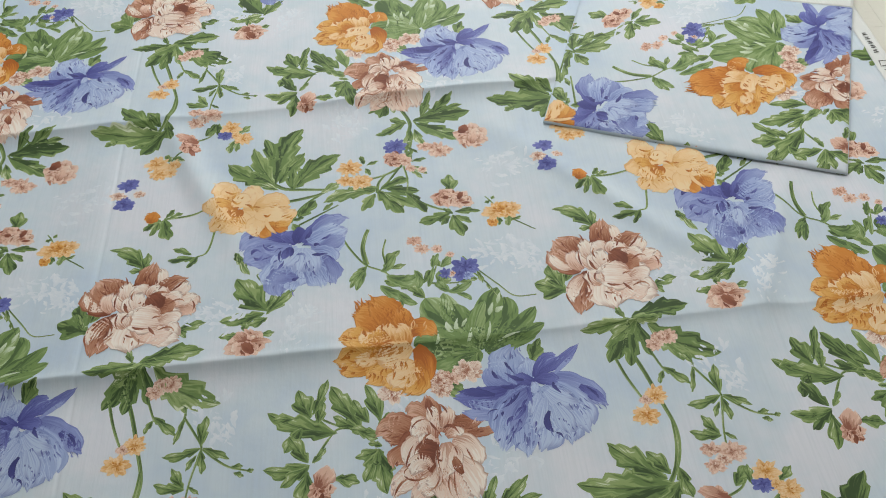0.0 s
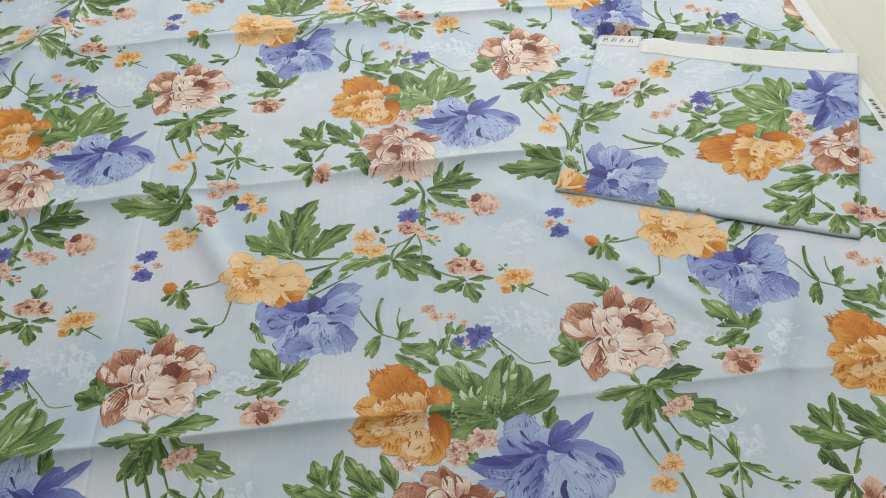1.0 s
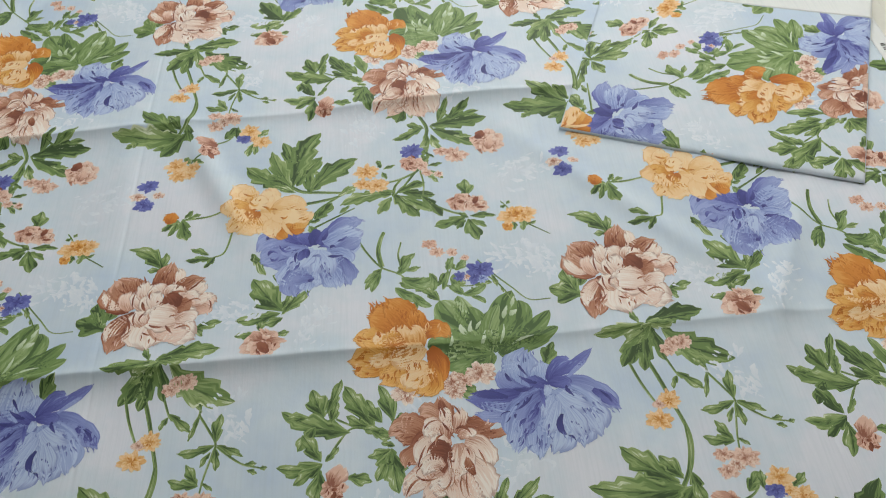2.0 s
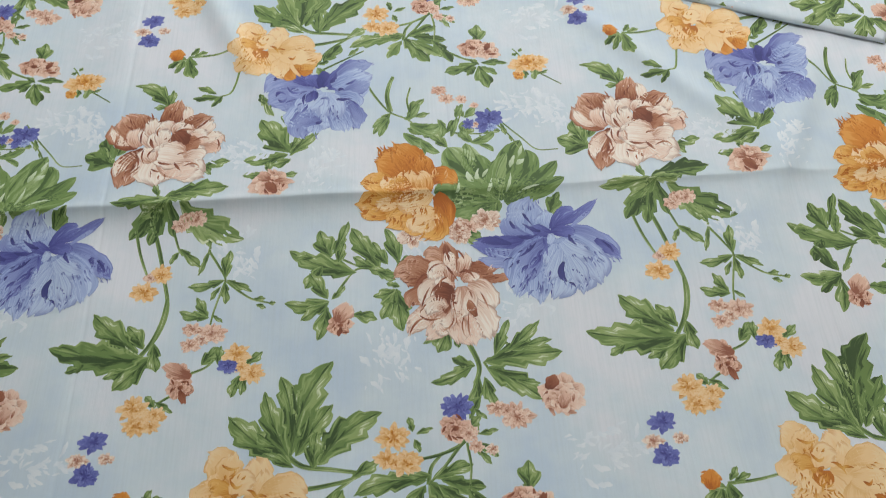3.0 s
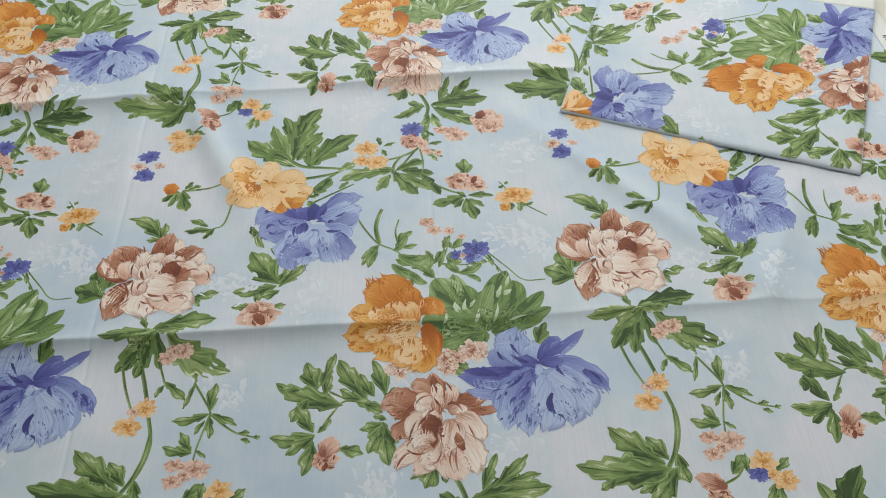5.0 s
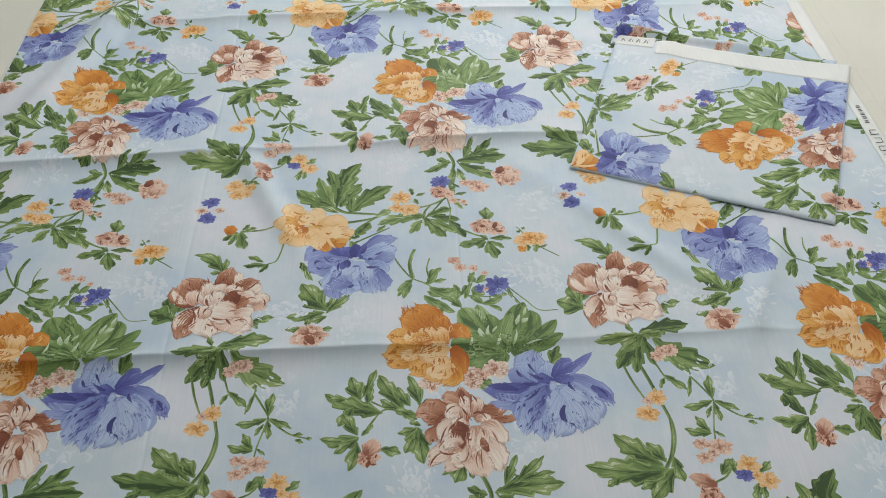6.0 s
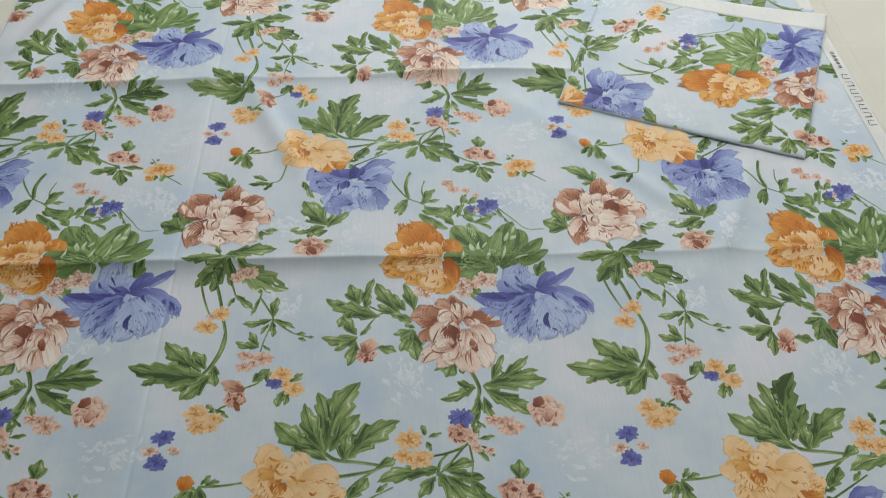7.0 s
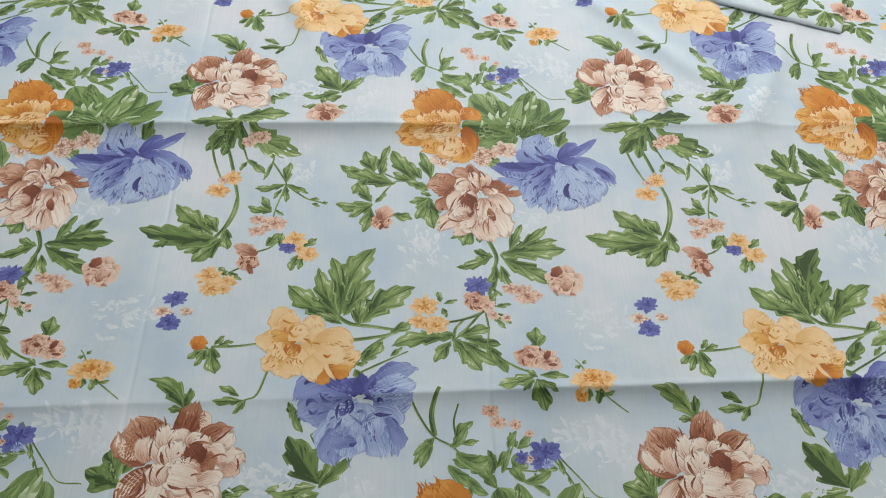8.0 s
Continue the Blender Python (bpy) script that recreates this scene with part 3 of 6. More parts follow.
leaf(m, -0.319, 0.019, -0.359, 0.044, 0.45)
leaf(m, -0.286, 0.002, -0.333, 0.018, 0.4)
leaf(m, -0.280, 0.025, -0.302, 0.099, 0.42)
leaf(m, -0.285, 0.019, -0.254, 0.039, 0.5)
leaf(m, -0.319, 0.014, -0.286, -0.006, 0.45)
leaf(m, -0.299, 0.025, -0.324, 0.072, 0.45)

m = motif("printed_leaf_spray")
stem(m, 0.004, -0.368, 0.001, -0.383, -0.022, -0.392, -0.039)
leaf(m, -0.398, -0.043, -0.474, -0.044, 0.42, 0.1)
leaf(m, -0.401, -0.039, -0.432, 0.013, 0.45)
leaf(m, -0.403, -0.052, -0.418, -0.116, 0.45)
leaf(m, -0.395, -0.040, -0.372, -0.013, 0.35)
leaf(m, -0.360, -0.070, -0.319, -0.081, 0.55)
leaf(m, -0.399, -0.045, -0.446, -0.078, 0.4)
leaf(m, -0.286, -0.025, -0.326, -0.036, 0.5)
leaf(m, -0.286, -0.023, -0.278, -0.105, 0.5, -0.1)
leaf(m, -0.286, -0.028, -0.312, -0.081, 0.5)
leaf(m, -0.280, -0.020, -0.303, -0.012, 0.5)

m = motif("printed_leaf_spray")
blade(m, 0.086, -0.097, 0.145, -0.144, 0.205, -0.180, 0.267)
blade(m, 0.050, -0.097, 0.147, -0.128, 0.207, -0.146, 0.276)
blade(m, 0.048, -0.100, 0.160, -0.115, 0.204, -0.131, 0.249)
blade(m, 0.046, -0.091, 0.147, -0.041, 0.204, -0.036, 0.253)
blade(m, 0.058, -0.093, 0.145, -0.076, 0.210, -0.044, 0.277)
blade(m, 0.035, -0.091, 0.147, -0.098, 0.190, -0.072, 0.249)
blade(m, 0.043, -0.088, 0.144, -0.034, 0.173, 0.018, 0.224)
blade(m, 0.037, -0.087, 0.142, -0.028, 0.162, 0.027, 0.186)
blade(m, 0.027, -0.085, 0.140, -0.057, 0.143, -0.033, 0.151)
blade(m, 0.065, -0.097, 0.145, -0.153, 0.165, -0.212, 0.164)
blade(m, 0.062, -0.093, 0.142, -0.144, 0.139, -0.189, 0.127)
blade(m, 0.031, -0.091, 0.140, -0.129, 0.118, -0.160, 0.107)
blade(m, 0.022, -0.005, 0.094, 0.002, 0.117, 0.011, 0.141)
blade(m, 0.014, -0.010, 0.096, -0.007, 0.113, -0.009, 0.130)
dab(m, "mint", 0.0082, -0.127, 0.186, -0.132, 0.199, -0.127, 0.216)
dab(m, "mint", 0.0082, -0.116, 0.161, -0.109, 0.175, -0.105, 0.193)
dab(m, "mint", 0.0119, -0.139, 0.184, -0.146, 0.197, -0.148, 0.210)
dab(m, "mint", 0.0084, -0.069, 0.215, -0.064, 0.229, -0.058, 0.243)
dab(m, "mint", 0.0103, -0.056, 0.220, -0.049, 0.227, -0.041, 0.232)
dab(m, "mint", 0.0074, -0.050, 0.240, -0.046, 0.253, -0.041, 0.264)
dab(m, "mint", 0.0061, -0.082, 0.162, -0.073, 0.182, -0.070, 0.202)
dab(m, "mint", 0.0049, -0.061, 0.159, -0.040, 0.168, -0.020, 0.172)
dab(m, "mint", 0.0065, -0.122, 0.196, -0.115, 0.206, -0.110, 0.214)
dab(m, "mint", 0.0061, -0.173, 0.163, -0.167, 0.173, -0.166, 0.192)
stem(m, 0.006, -0.099, 0.141, -0.105, 0.119, -0.113, 0.096)
leaf(m, -0.175, 0.086, -0.127, 0.061, 0.5)
leaf(m, -0.084, 0.107, -0.067, 0.127, 0.5)
leaf(m, -0.010, 0.109, 0.013, 0.157, 0.5)

m = motif("printed_leaf_spray")
stem(m, 0.003, -0.098, 0.358, -0.075, 0.325, -0.041, 0.283, -0.015, 0.253, 0.025, 0.250)
leaf(m, 0.084, 0.250, 0.026, 0.275, 0.85)
leaf(m, 0.077, 0.257, 0.059, 0.314, 0.6)
leaf(m, 0.085, 0.271, 0.097, 0.306, 0.5)
leaf(m, -0.076, 0.321, -0.069, 0.290, 0.3)
leaf(m, 0.092, 0.289, 0.119, 0.298, 0.4)

m = motif("printed_leaf_spray")
leaf(m, -0.703, 0.391, -0.776, 0.451, 0.4, -0.2)
leaf(m, -0.706, 0.394, -0.734, 0.394, 0.5)
leaf(m, -0.708, 0.387, -0.700, 0.437, 0.4)
leaf(m, -0.630, 0.238, -0.579, 0.253, 0.4, 0.2)
leaf(m, -0.629, 0.248, -0.612, 0.221, 0.5)

m = motif("printed_leaf_spray")
leaf(m, -0.198, -0.096, -0.223, -0.148, 0.6)
leaf(m, -0.201, -0.101, -0.246, -0.130, 0.35)
leaf(m, -0.194, -0.097, -0.189, -0.140, 0.4)
stem(m, 0.008, -0.173, -0.128, -0.158, -0.173, -0.167, -0.210, -0.173, -0.252)
stem(m, 0.005, -0.135, -0.111, -0.111, -0.134, -0.093, -0.151)
stem(m, 0.004, -0.150, -0.166, -0.131, -0.199, -0.105, -0.219)
leaf(m, -0.150, -0.166, -0.021, -0.154, 0.42, 0.1)
leaf(m, -0.132, -0.156, -0.103, -0.091, 0.32)
leaf(m, -0.116, -0.152, -0.052, -0.095, 0.3)
leaf(m, -0.104, -0.148, -0.035, -0.131, 0.3)
leaf(m, -0.147, -0.175, -0.061, -0.235, 0.42, 0.08)
leaf(m, -0.166, -0.167, -0.237, -0.200, 0.35, 0.1)
leaf(m, -0.164, -0.173, -0.201, -0.157, 0.55)
leaf(m, -0.160, -0.186, -0.180, -0.264, 0.3)
leaf(m, -0.151, -0.192, -0.134, -0.251, 0.35)
leaf(m, -0.103, -0.199, -0.062, -0.207, 0.3)
leaf(m, -0.159, -0.226, -0.193, -0.258, 0.4)

m = motif("printed_leaf_spray")
stem(m, 0.006, -0.181, -0.283, -0.195, -0.305, -0.227, -0.320, -0.268, -0.327)
stem(m, 0.005, -0.193, -0.302, -0.222, -0.340, -0.247, -0.366)
stem(m, 0.003, -0.167, -0.245, -0.167, -0.289)
stem(m, 0.004, -0.186, -0.302, -0.182, -0.338, -0.186, -0.375)
leaf(m, -0.183, -0.283, -0.161, -0.258, 0.5)
leaf(m, -0.167, -0.289, -0.136, -0.282, 0.35)
leaf(m, -0.168, -0.302, -0.139, -0.326, 0.4)
leaf(m, -0.174, -0.308, -0.150, -0.338, 0.3)
leaf(m, -0.268, -0.281, -0.274, -0.256, 0.5)
leaf(m, -0.263, -0.285, -0.236, -0.277, 0.35)
leaf(m, -0.266, -0.293, -0.258, -0.315, 0.5)
leaf(m, -0.182, -0.252, -0.202, -0.262, 0.5)
leaf(m, -0.173, -0.245, -0.151, -0.264, 0.3)

m = motif("printed_leaf_spray")
stem(m, 0.008, -0.458, -0.314, -0.433, -0.331, -0.392, -0.337, -0.346, -0.344)
stem(m, 0.007, -0.437, -0.368, -0.396, -0.362, -0.356, -0.351, -0.322, -0.322)
leaf(m, -0.452, -0.325, -0.553, -0.244, 0.42, 0.08)
leaf(m, -0.454, -0.316, -0.474, -0.178, 0.38, -0.08)
leaf(m, -0.452, -0.312, -0.391, -0.154, 0.42, 0.1)
leaf(m, -0.446, -0.314, -0.390, -0.229, 0.42, 0.1)
leaf(m, -0.460, -0.314, -0.507, -0.273, 0.55)
leaf(m, -0.456, -0.314, -0.498, -0.203, 0.35)
leaf(m, -0.412, -0.330, -0.314, -0.246, 0.46, 0.1)
leaf(m, -0.418, -0.335, -0.414, -0.275, 0.5)
leaf(m, -0.361, -0.351, -0.318, -0.324, 0.4)
leaf(m, -0.447, -0.332, -0.497, -0.308, 0.3)

m = motif("printed_leaf_spray")
stem(m, 0.006, -0.247, -0.366, -0.242, -0.340, -0.227, -0.321)
stem(m, 0.006, -0.185, -0.369, -0.169, -0.398, -0.135, -0.421, -0.108, -0.432)
stem(m, 0.006, -0.425, -0.425, -0.400, -0.386, -0.361, -0.354, -0.328, -0.329)
leaf(m, -0.248, -0.359, -0.358, -0.380, 0.35, -0.12)
leaf(m, -0.251, -0.366, -0.282, -0.411, 0.45)
leaf(m, -0.246, -0.361, -0.198, -0.430, 0.55, 0.08)
leaf(m, -0.240, -0.356, -0.178, -0.336, 0.4)
leaf(m, -0.228, -0.359, -0.161, -0.372, 0.4)
leaf(m, -0.190, -0.372, -0.152, -0.432, 0.45)
leaf(m, -0.242, -0.352, -0.279, -0.347, 0.4)
leaf(m, -0.233, -0.366, -0.169, -0.415, 0.35)
leaf(m, -0.410, -0.412, -0.373, -0.369, 0.5)
leaf(m, -0.427, -0.429, -0.463, -0.427, 0.55)
leaf(m, -0.421, -0.428, -0.402, -0.464, 0.55)
leaf(m, -0.419, -0.420, -0.398, -0.413, 0.5)
leaf(m, -0.360, -0.401, -0.338, -0.380, 0.35)
stem(m, 0.004, -0.409, -0.434, -0.360, -0.407, -0.328, -0.389)

m = motif("printed_leaf_spray")
leaf(m, -0.098, -0.383, -0.096, -0.333, 0.65)
leaf(m, -0.106, -0.438, -0.172, -0.457, 0.4, 0.1)
leaf(m, -0.103, -0.443, -0.088, -0.501, 0.55)
leaf(m, -0.098, -0.436, -0.045, -0.440, 0.3)
leaf(m, -0.107, -0.445, -0.128, -0.468, 0.45)
leaf(m, -0.097, -0.445, -0.067, -0.468, 0.42)
leaf(m, -0.101, -0.441, -0.120, -0.425, 0.5)
stem(m, 0.003, -0.014, -0.434, -0.022, -0.416, -0.031, -0.403)
stem(m, 0.003, 0.007, -0.465, 0.030, -0.483, 0.054, -0.502)
leaf(m, 0.006, -0.453, 0.002, -0.487, 0.5)
leaf(m, 0.010, -0.472, 0.033, -0.465, 0.35)
leaf(m, -0.013, -0.460, -0.015, -0.483, 0.6)
leaf(m, -0.022, -0.416, -0.034, -0.420, 0.7)
leaf(m, -0.019, -0.413, -0.012, -0.404, 0.7)

m = motif("printed_leaf_spray")
stem(m, 0.004, -0.322, -0.485, -0.308, -0.514, -0.284, -0.550, -0.252, -0.570, -0.225, -0.599, -0.186, -0.610)
stem(m, 0.009, -0.282, -0.550, -0.287, -0.512, -0.281, -0.481, -0.273, -0.461)
stem(m, 0.004, -0.246, -0.550, -0.249, -0.522, -0.241, -0.491)
stem(m, 0.004, -0.169, -0.607, -0.146, -0.609, -0.113, -0.611)
leaf(m, -0.281, -0.552, -0.317, -0.603, 0.32)
leaf(m, -0.283, -0.554, -0.311, -0.578, 0.35)
leaf(m, -0.250, -0.566, -0.216, -0.523, 0.4, 0.15)
leaf(m, -0.247, -0.564, -0.207, -0.559, 0.3)
leaf(m, -0.188, -0.616, -0.253, -0.593, 0.42)
leaf(m, -0.190, -0.610, -0.188, -0.576, 0.45)
leaf(m, -0.181, -0.608, -0.152, -0.573, 0.35)
leaf(m, -0.180, -0.642, -0.211, -0.606, 0.5)
leaf(m, -0.144, -0.569, -0.154, -0.540, 0.55)
leaf(m, -0.144, -0.571, -0.120, -0.550, 0.45)
leaf(m, -0.155, -0.607, -0.123, -0.589, 0.6)
leaf(m, -0.115, -0.609, -0.077, -0.606, 0.45)
leaf(m, -0.160, -0.611, -0.133, -0.623, 0.5)
leaf(m, -0.221, -0.603, -0.188, -0.600, 0.5)
stem(m, 0.003, -0.085, -0.588, -0.062, -0.618, -0.048, -0.647, -0.041, -0.655)
leaf(m, -0.062, -0.618, -0.059, -0.634, 0.3)
leaf(m, -0.118, -0.613, -0.106, -0.631, 0.4)
stem(m, 0.003, -0.164, -0.604, -0.153, -0.573, -0.145, -0.552)
blade(m, 0.016, -0.285, -0.566, -0.297, -0.586, -0.305, -0.610)
blade(m, 0.012, -0.289, -0.563, -0.302, -0.574, -0.318, -0.587)
blade(m, 0.015, -0.257, -0.570, -0.240, -0.559, -0.226, -0.532)
blade(m, 0.022, -0.260, -0.603, -0.236, -0.628, -0.207, -0.640)
blade(m, 0.030, -0.247, -0.581, -0.214, -0.600, -0.187, -0.586)
blade(m, 0.017, -0.229, -0.624, -0.214, -0.646, -0.195, -0.654)
blade(m, 0.015, -0.194, -0.575, -0.186, -0.597, -0.192, -0.621)
blade(m, 0.009, -0.227, -0.641, -0.225, -0.653, -0.230, -0.668)
blade(m, 0.010, -0.172, -0.617, -0.164, -0.595, -0.156, -0.568)
blade(m, 0.012, -0.159, -0.571, -0.153, -0.555, -0.143, -0.537)
blade(m, 0.011, -0.141, -0.568, -0.130, -0.555, -0.116, -0.543)
blade(m, 0.015, -0.142, -0.611, -0.148, -0.595, -0.143, -0.579)
blade(m, 0.018, -0.133, -0.630, -0.145, -0.616, -0.152, -0.603)
blade(m, 0.017, -0.137, -0.630, -0.111, -0.625, -0.089, -0.610)
blade(m, 0.011, -0.121, -0.636, -0.104, -0.643, -0.096, -0.655)

m = motif("printed_leaf_spray")
stem(m, 0.005, -0.677, -0.386, -0.627, -0.382, -0.577, -0.372)
leaf(m, -0.690, -0.389, -0.716, -0.414, 0.45)
leaf(m, -0.676, -0.385, -0.663, -0.443, 0.55)
leaf(m, -0.686, -0.389, -0.702, -0.428, 0.4)
leaf(m, -0.673, -0.382, -0.657, -0.360, 0.45)
leaf(m, -0.667, -0.385, -0.639, -0.373, 0.45)
leaf(m, -0.712, -0.386, -0.679, -0.392, 0.4)
stem(m, 0.004, -0.572, -0.428, -0.586, -0.480, -0.604, -0.492, -0.626, -0.502)
leaf(m, -0.608, -0.494, -0.662, -0.496, 0.32, 0.1)
leaf(m, -0.616, -0.486, -0.654, -0.467, 0.35)
leaf(m, -0.604, -0.490, -0.624, -0.519, 0.4)
leaf(m, -0.527, -0.496, -0.503, -0.551, 0.32)
leaf(m, -0.521, -0.520, -0.531, -0.494, 0.5)

m = motif("printed_leaf_spray")
stem(m, 0.003, -0.477, 0.331, -0.489, 0.355, -0.473, 0.351)
leaf(m, -0.469, 0.265, -0.527, 0.351, 0.62, 0.1)
leaf(m, -0.473, 0.262, -0.558, 0.250, 0.4, 0.12)
leaf(m, -0.471, 0.258, -0.417, 0.316, 0.35, 0.1)
leaf(m, -0.468, 0.251, -0.505, 0.237, 0.5)
leaf(m, -0.471, 0.272, -0.455, 0.308, 0.4)
leaf(m, -0.516, 0.219, -0.555, 0.216, 0.45)
leaf(m, -0.487, 0.213, -0.455, 0.217, 0.45)
leaf(m, -0.509, 0.223, -0.506, 0.247, 0.6)

m = motif("printed_small_flower")
daisy(m, -0.685, 0.020, 0.018, "apricot")
daisy(m, -0.711, -0.014, 0.020, "apricot")
daisy(m, -0.703, 0.014, 0.011, "blush")

m = motif("printed_small_flower")
rosette(m, -0.647, 0.130, 0.016, "blush", 10)
daisy(m, -0.660, 0.118, 0.013, "blush")
daisy(m, -0.632, 0.130, 0.016, "blush")

m = motif("printed_small_flower")
daisy(m, -0.623, -0.088, 0.014, "blush")
daisy(m, -0.623, -0.117, 0.015, "blush")
daisy(m, -0.590, -0.097, 0.020, "blush")
daisy(m, -0.605, -0.105, 0.013, "cream")

m = motif("printed_rosebud")
rosette(m, -0.632, -0.193, 0.023, "tan", 40)
rosette(m, -0.637, -0.169, 0.022, "tan", 80)
petal(m, -0.629, -0.169, -0.663, -0.153, 0.5, "tan")
petal(m, -0.630, -0.204, -0.623, -0.222, 0.5, "brown")

m = motif("printed_small_flower")
daisy(m, -0.703, -0.228, 0.021, "apricot")
daisy(m, -0.695, -0.257, 0.019, "apricot")
daisy(m, -0.667, -0.239, 0.015, "apricot")
daisy(m, -0.671, -0.258, 0.011, "apricot")

m = motif("printed_small_flower")
daisy(m, -0.548, -0.136, 0.020, "apricot")
daisy(m, -0.559, -0.155, 0.015, "cobalt")
daisy(m, -0.521, -0.171, 0.019, "apricot")
daisy(m, -0.538, -0.159, 0.011, "apricot")

m = motif("printed_small_flower")
daisy(m, -0.755, -0.283, 0.018, "cobalt")
daisy(m, -0.759, -0.338, 0.018, "cobalt")
daisy(m, -0.774, -0.314, 0.014, "cream")
daisy(m, -0.732, -0.311, 0.010, "cream")

m = motif("printed_rosebud")
rosette(m, -0.380, -0.090, 0.021, "tan", 0)
petal(m, -0.380, -0.075, -0.366, -0.049, 0.9, "tan")
petal(m, -0.380, -0.098, -0.384, -0.110, 0.5, "brown")

m = motif("printed_rose")
rosette(m, -0.030, -0.228, 0.042, "blush", 20)
rosette(m, -0.035, -0.240, 0.026, "blush", 50)
petal(m, -0.050, -0.212, -0.037, -0.196, 0.8, "brown")
petal(m, -0.031, -0.245, -0.025, -0.224, 0.7, "tan")

m = motif("printed_small_flower")
daisy(m, -0.197, -0.243, 0.022, "cobalt")

m = motif("printed_small_flower")
rosette(m, -0.202, -0.279, 0.025, "tan", 30)
daisy(m, -0.182, -0.287, 0.013, "blush")

m = motif("printed_small_flower")
daisy(m, -0.135, -0.247, 0.015, "blush")
daisy(m, -0.106, -0.261, 0.022, "blush")
daisy(m, -0.120, -0.251, 0.011, "tan")
daisy(m, -0.172, -0.308, 0.010, "blush")
daisy(m, -0.148, -0.314, 0.009, "cream")

m = motif("printed_small_flower")
daisy(m, -0.297, -0.288, 0.023, "apricot")
daisy(m, -0.308, -0.323, 0.017, "apricot")
daisy(m, -0.281, -0.331, 0.023, "apricot")
daisy(m, -0.297, -0.328, 0.014, "apricot")

m = motif("printed_rosebud")
rosette(m, -0.110, -0.397, 0.029, "tan", 10)
rosette(m, -0.080, -0.406, 0.025, "blush", 60)
petal(m, -0.083, -0.399, -0.076, -0.385, 0.6, "brown")
petal(m, -0.076, -0.415, -0.063, -0.415, 0.4, "brown")

m = motif("printed_small_flower")
daisy(m, -0.016, -0.445, 0.024, "apricot")
daisy(m, 0.009, -0.445, 0.024, "apricot")
daisy(m, -0.003, -0.440, 0.018, "amber")
rosette(m, -0.027, -0.473, 0.013, "amber", 0)

m = motif("printed_small_flower")
daisy(m, -0.186, -0.502, 0.013, "tan")
daisy(m, -0.174, -0.523, 0.013, "blush")
daisy(m, -0.145, -0.526, 0.010, "blush")
daisy(m, -0.121, -0.542, 0.008, "blush")

m = motif("printed_small_flower")
daisy(m, -0.096, -0.576, 0.023, "cobalt")
daisy(m, -0.135, -0.587, 0.012, "cobalt")
daisy(m, -0.107, -0.591, 0.015, "cobalt")
daisy(m, -0.095, -0.595, 0.011, "periwinkle")
daisy(m, -0.121, -0.588, 0.010, "cream")

m = motif("printed_flower_bud")
rosette(m, -0.700, -0.378, 0.017, "amber", 0)
petal(m, -0.702, -0.386, -0.697, -0.364, 1.0, "ochre")

m = motif("printed_rose")
rosette(m, -0.507, 0.196, 0.036, "blush", 0)
rosette(m, -0.498, 0.189, 0.024, "tan", 40)
petal(m, -0.511, 0.207, -0.524, 0.222, 0.9, "tan")
petal(m, -0.487, 0.200, -0.460, 0.197, 0.4, "blush")
petal(m, -0.498, 0.179, -0.511, 0.199, 0.6, "brown")

m = motif("printed_small_flower")
daisy(m, -0.256, 0.081, 0.022, "cream")
daisy(m, -0.124, 0.108, 0.024, "cream")
daisy(m, -0.175, 0.092, 0.022, "cream")
daisy(m, -0.153, 0.096, 0.016, "blush")
daisy(m, -0.171, 0.074, 0.015, "cream")

m = motif("printed_dahlia")
plume(m, "ochre", 0.076, -0.243, 0.197, -0.275, 0.227, -0.311, 0.243)
plume(m, "ochre", 0.058, -0.228, 0.196, -0.252, 0.239, -0.278, 0.273)
plume(m, "ochre", 0.038, -0.215, 0.190, -0.224, 0.219, -0.229, 0.245)
plume(m, "ochre", 0.044, -0.221, 0.183, -0.197, 0.201, -0.172, 0.184)
plume(m, "amber", 0.048, -0.272, 0.175, -0.306, 0.188, -0.340, 0.188)
plume(m, "amber", 0.033, -0.276, 0.183, -0.304, 0.198, -0.322, 0.208)
plume(m, "amber", 0.047, -0.261, 0.151, -0.307, 0.149, -0.348, 0.146)
plume(m, "amber", 0.030, -0.273, 0.138, -0.313, 0.129, -0.342, 0.130)
plume(m, "amber", 0.048, -0.245, 0.150, -0.273, 0.122, -0.296, 0.105)
plume(m, "amber", 0.051, -0.225, 0.139, -0.246, 0.108, -0.268, 0.095)
plume(m, "ochre", 0.040, -0.209, 0.160, -0.195, 0.127, -0.207, 0.089)
plume(m, "amber", 0.040, -0.210, 0.136, -0.209, 0.095, -0.227, 0.071)
plume(m, "apricot", 0.055, -0.241, 0.149, -0.254, 0.182, -0.255, 0.213)
plume(m, "apricot", 0.031, -0.228, 0.157, -0.227, 0.188, -0.236, 0.208)
plume(m, "apricot", 0.037, -0.253, 0.150, -0.282, 0.175, -0.296, 0.201)
plume(m, "amber", 0.027, -0.254, 0.154, -0.294, 0.170, -0.322, 0.185)
plume(m, "amber", 0.035, -0.248, 0.160, -0.272, 0.186, -0.282, 0.198)
plume(m, "ochre", 0.025, -0.250, 0.160, -0.266, 0.175, -0.280, 0.186, 0.3, 0.7)
plume(m, "apricot", 0.049, -0.218, 0.166, -0.246, 0.152, -0.279, 0.147, 0.55, 1)
plume(m, "apricot", 0.027, -0.277, 0.151, -0.297, 0.147, -0.315, 0.151, 0.5, 1)
plume(m, "amber", 0.030, -0.229, 0.137, -0.255, 0.126, -0.289, 0.124)
plume(m, "apricot", 0.037, -0.213, 0.127, -0.231, 0.124, -0.252, 0.116, 0.5, 1)
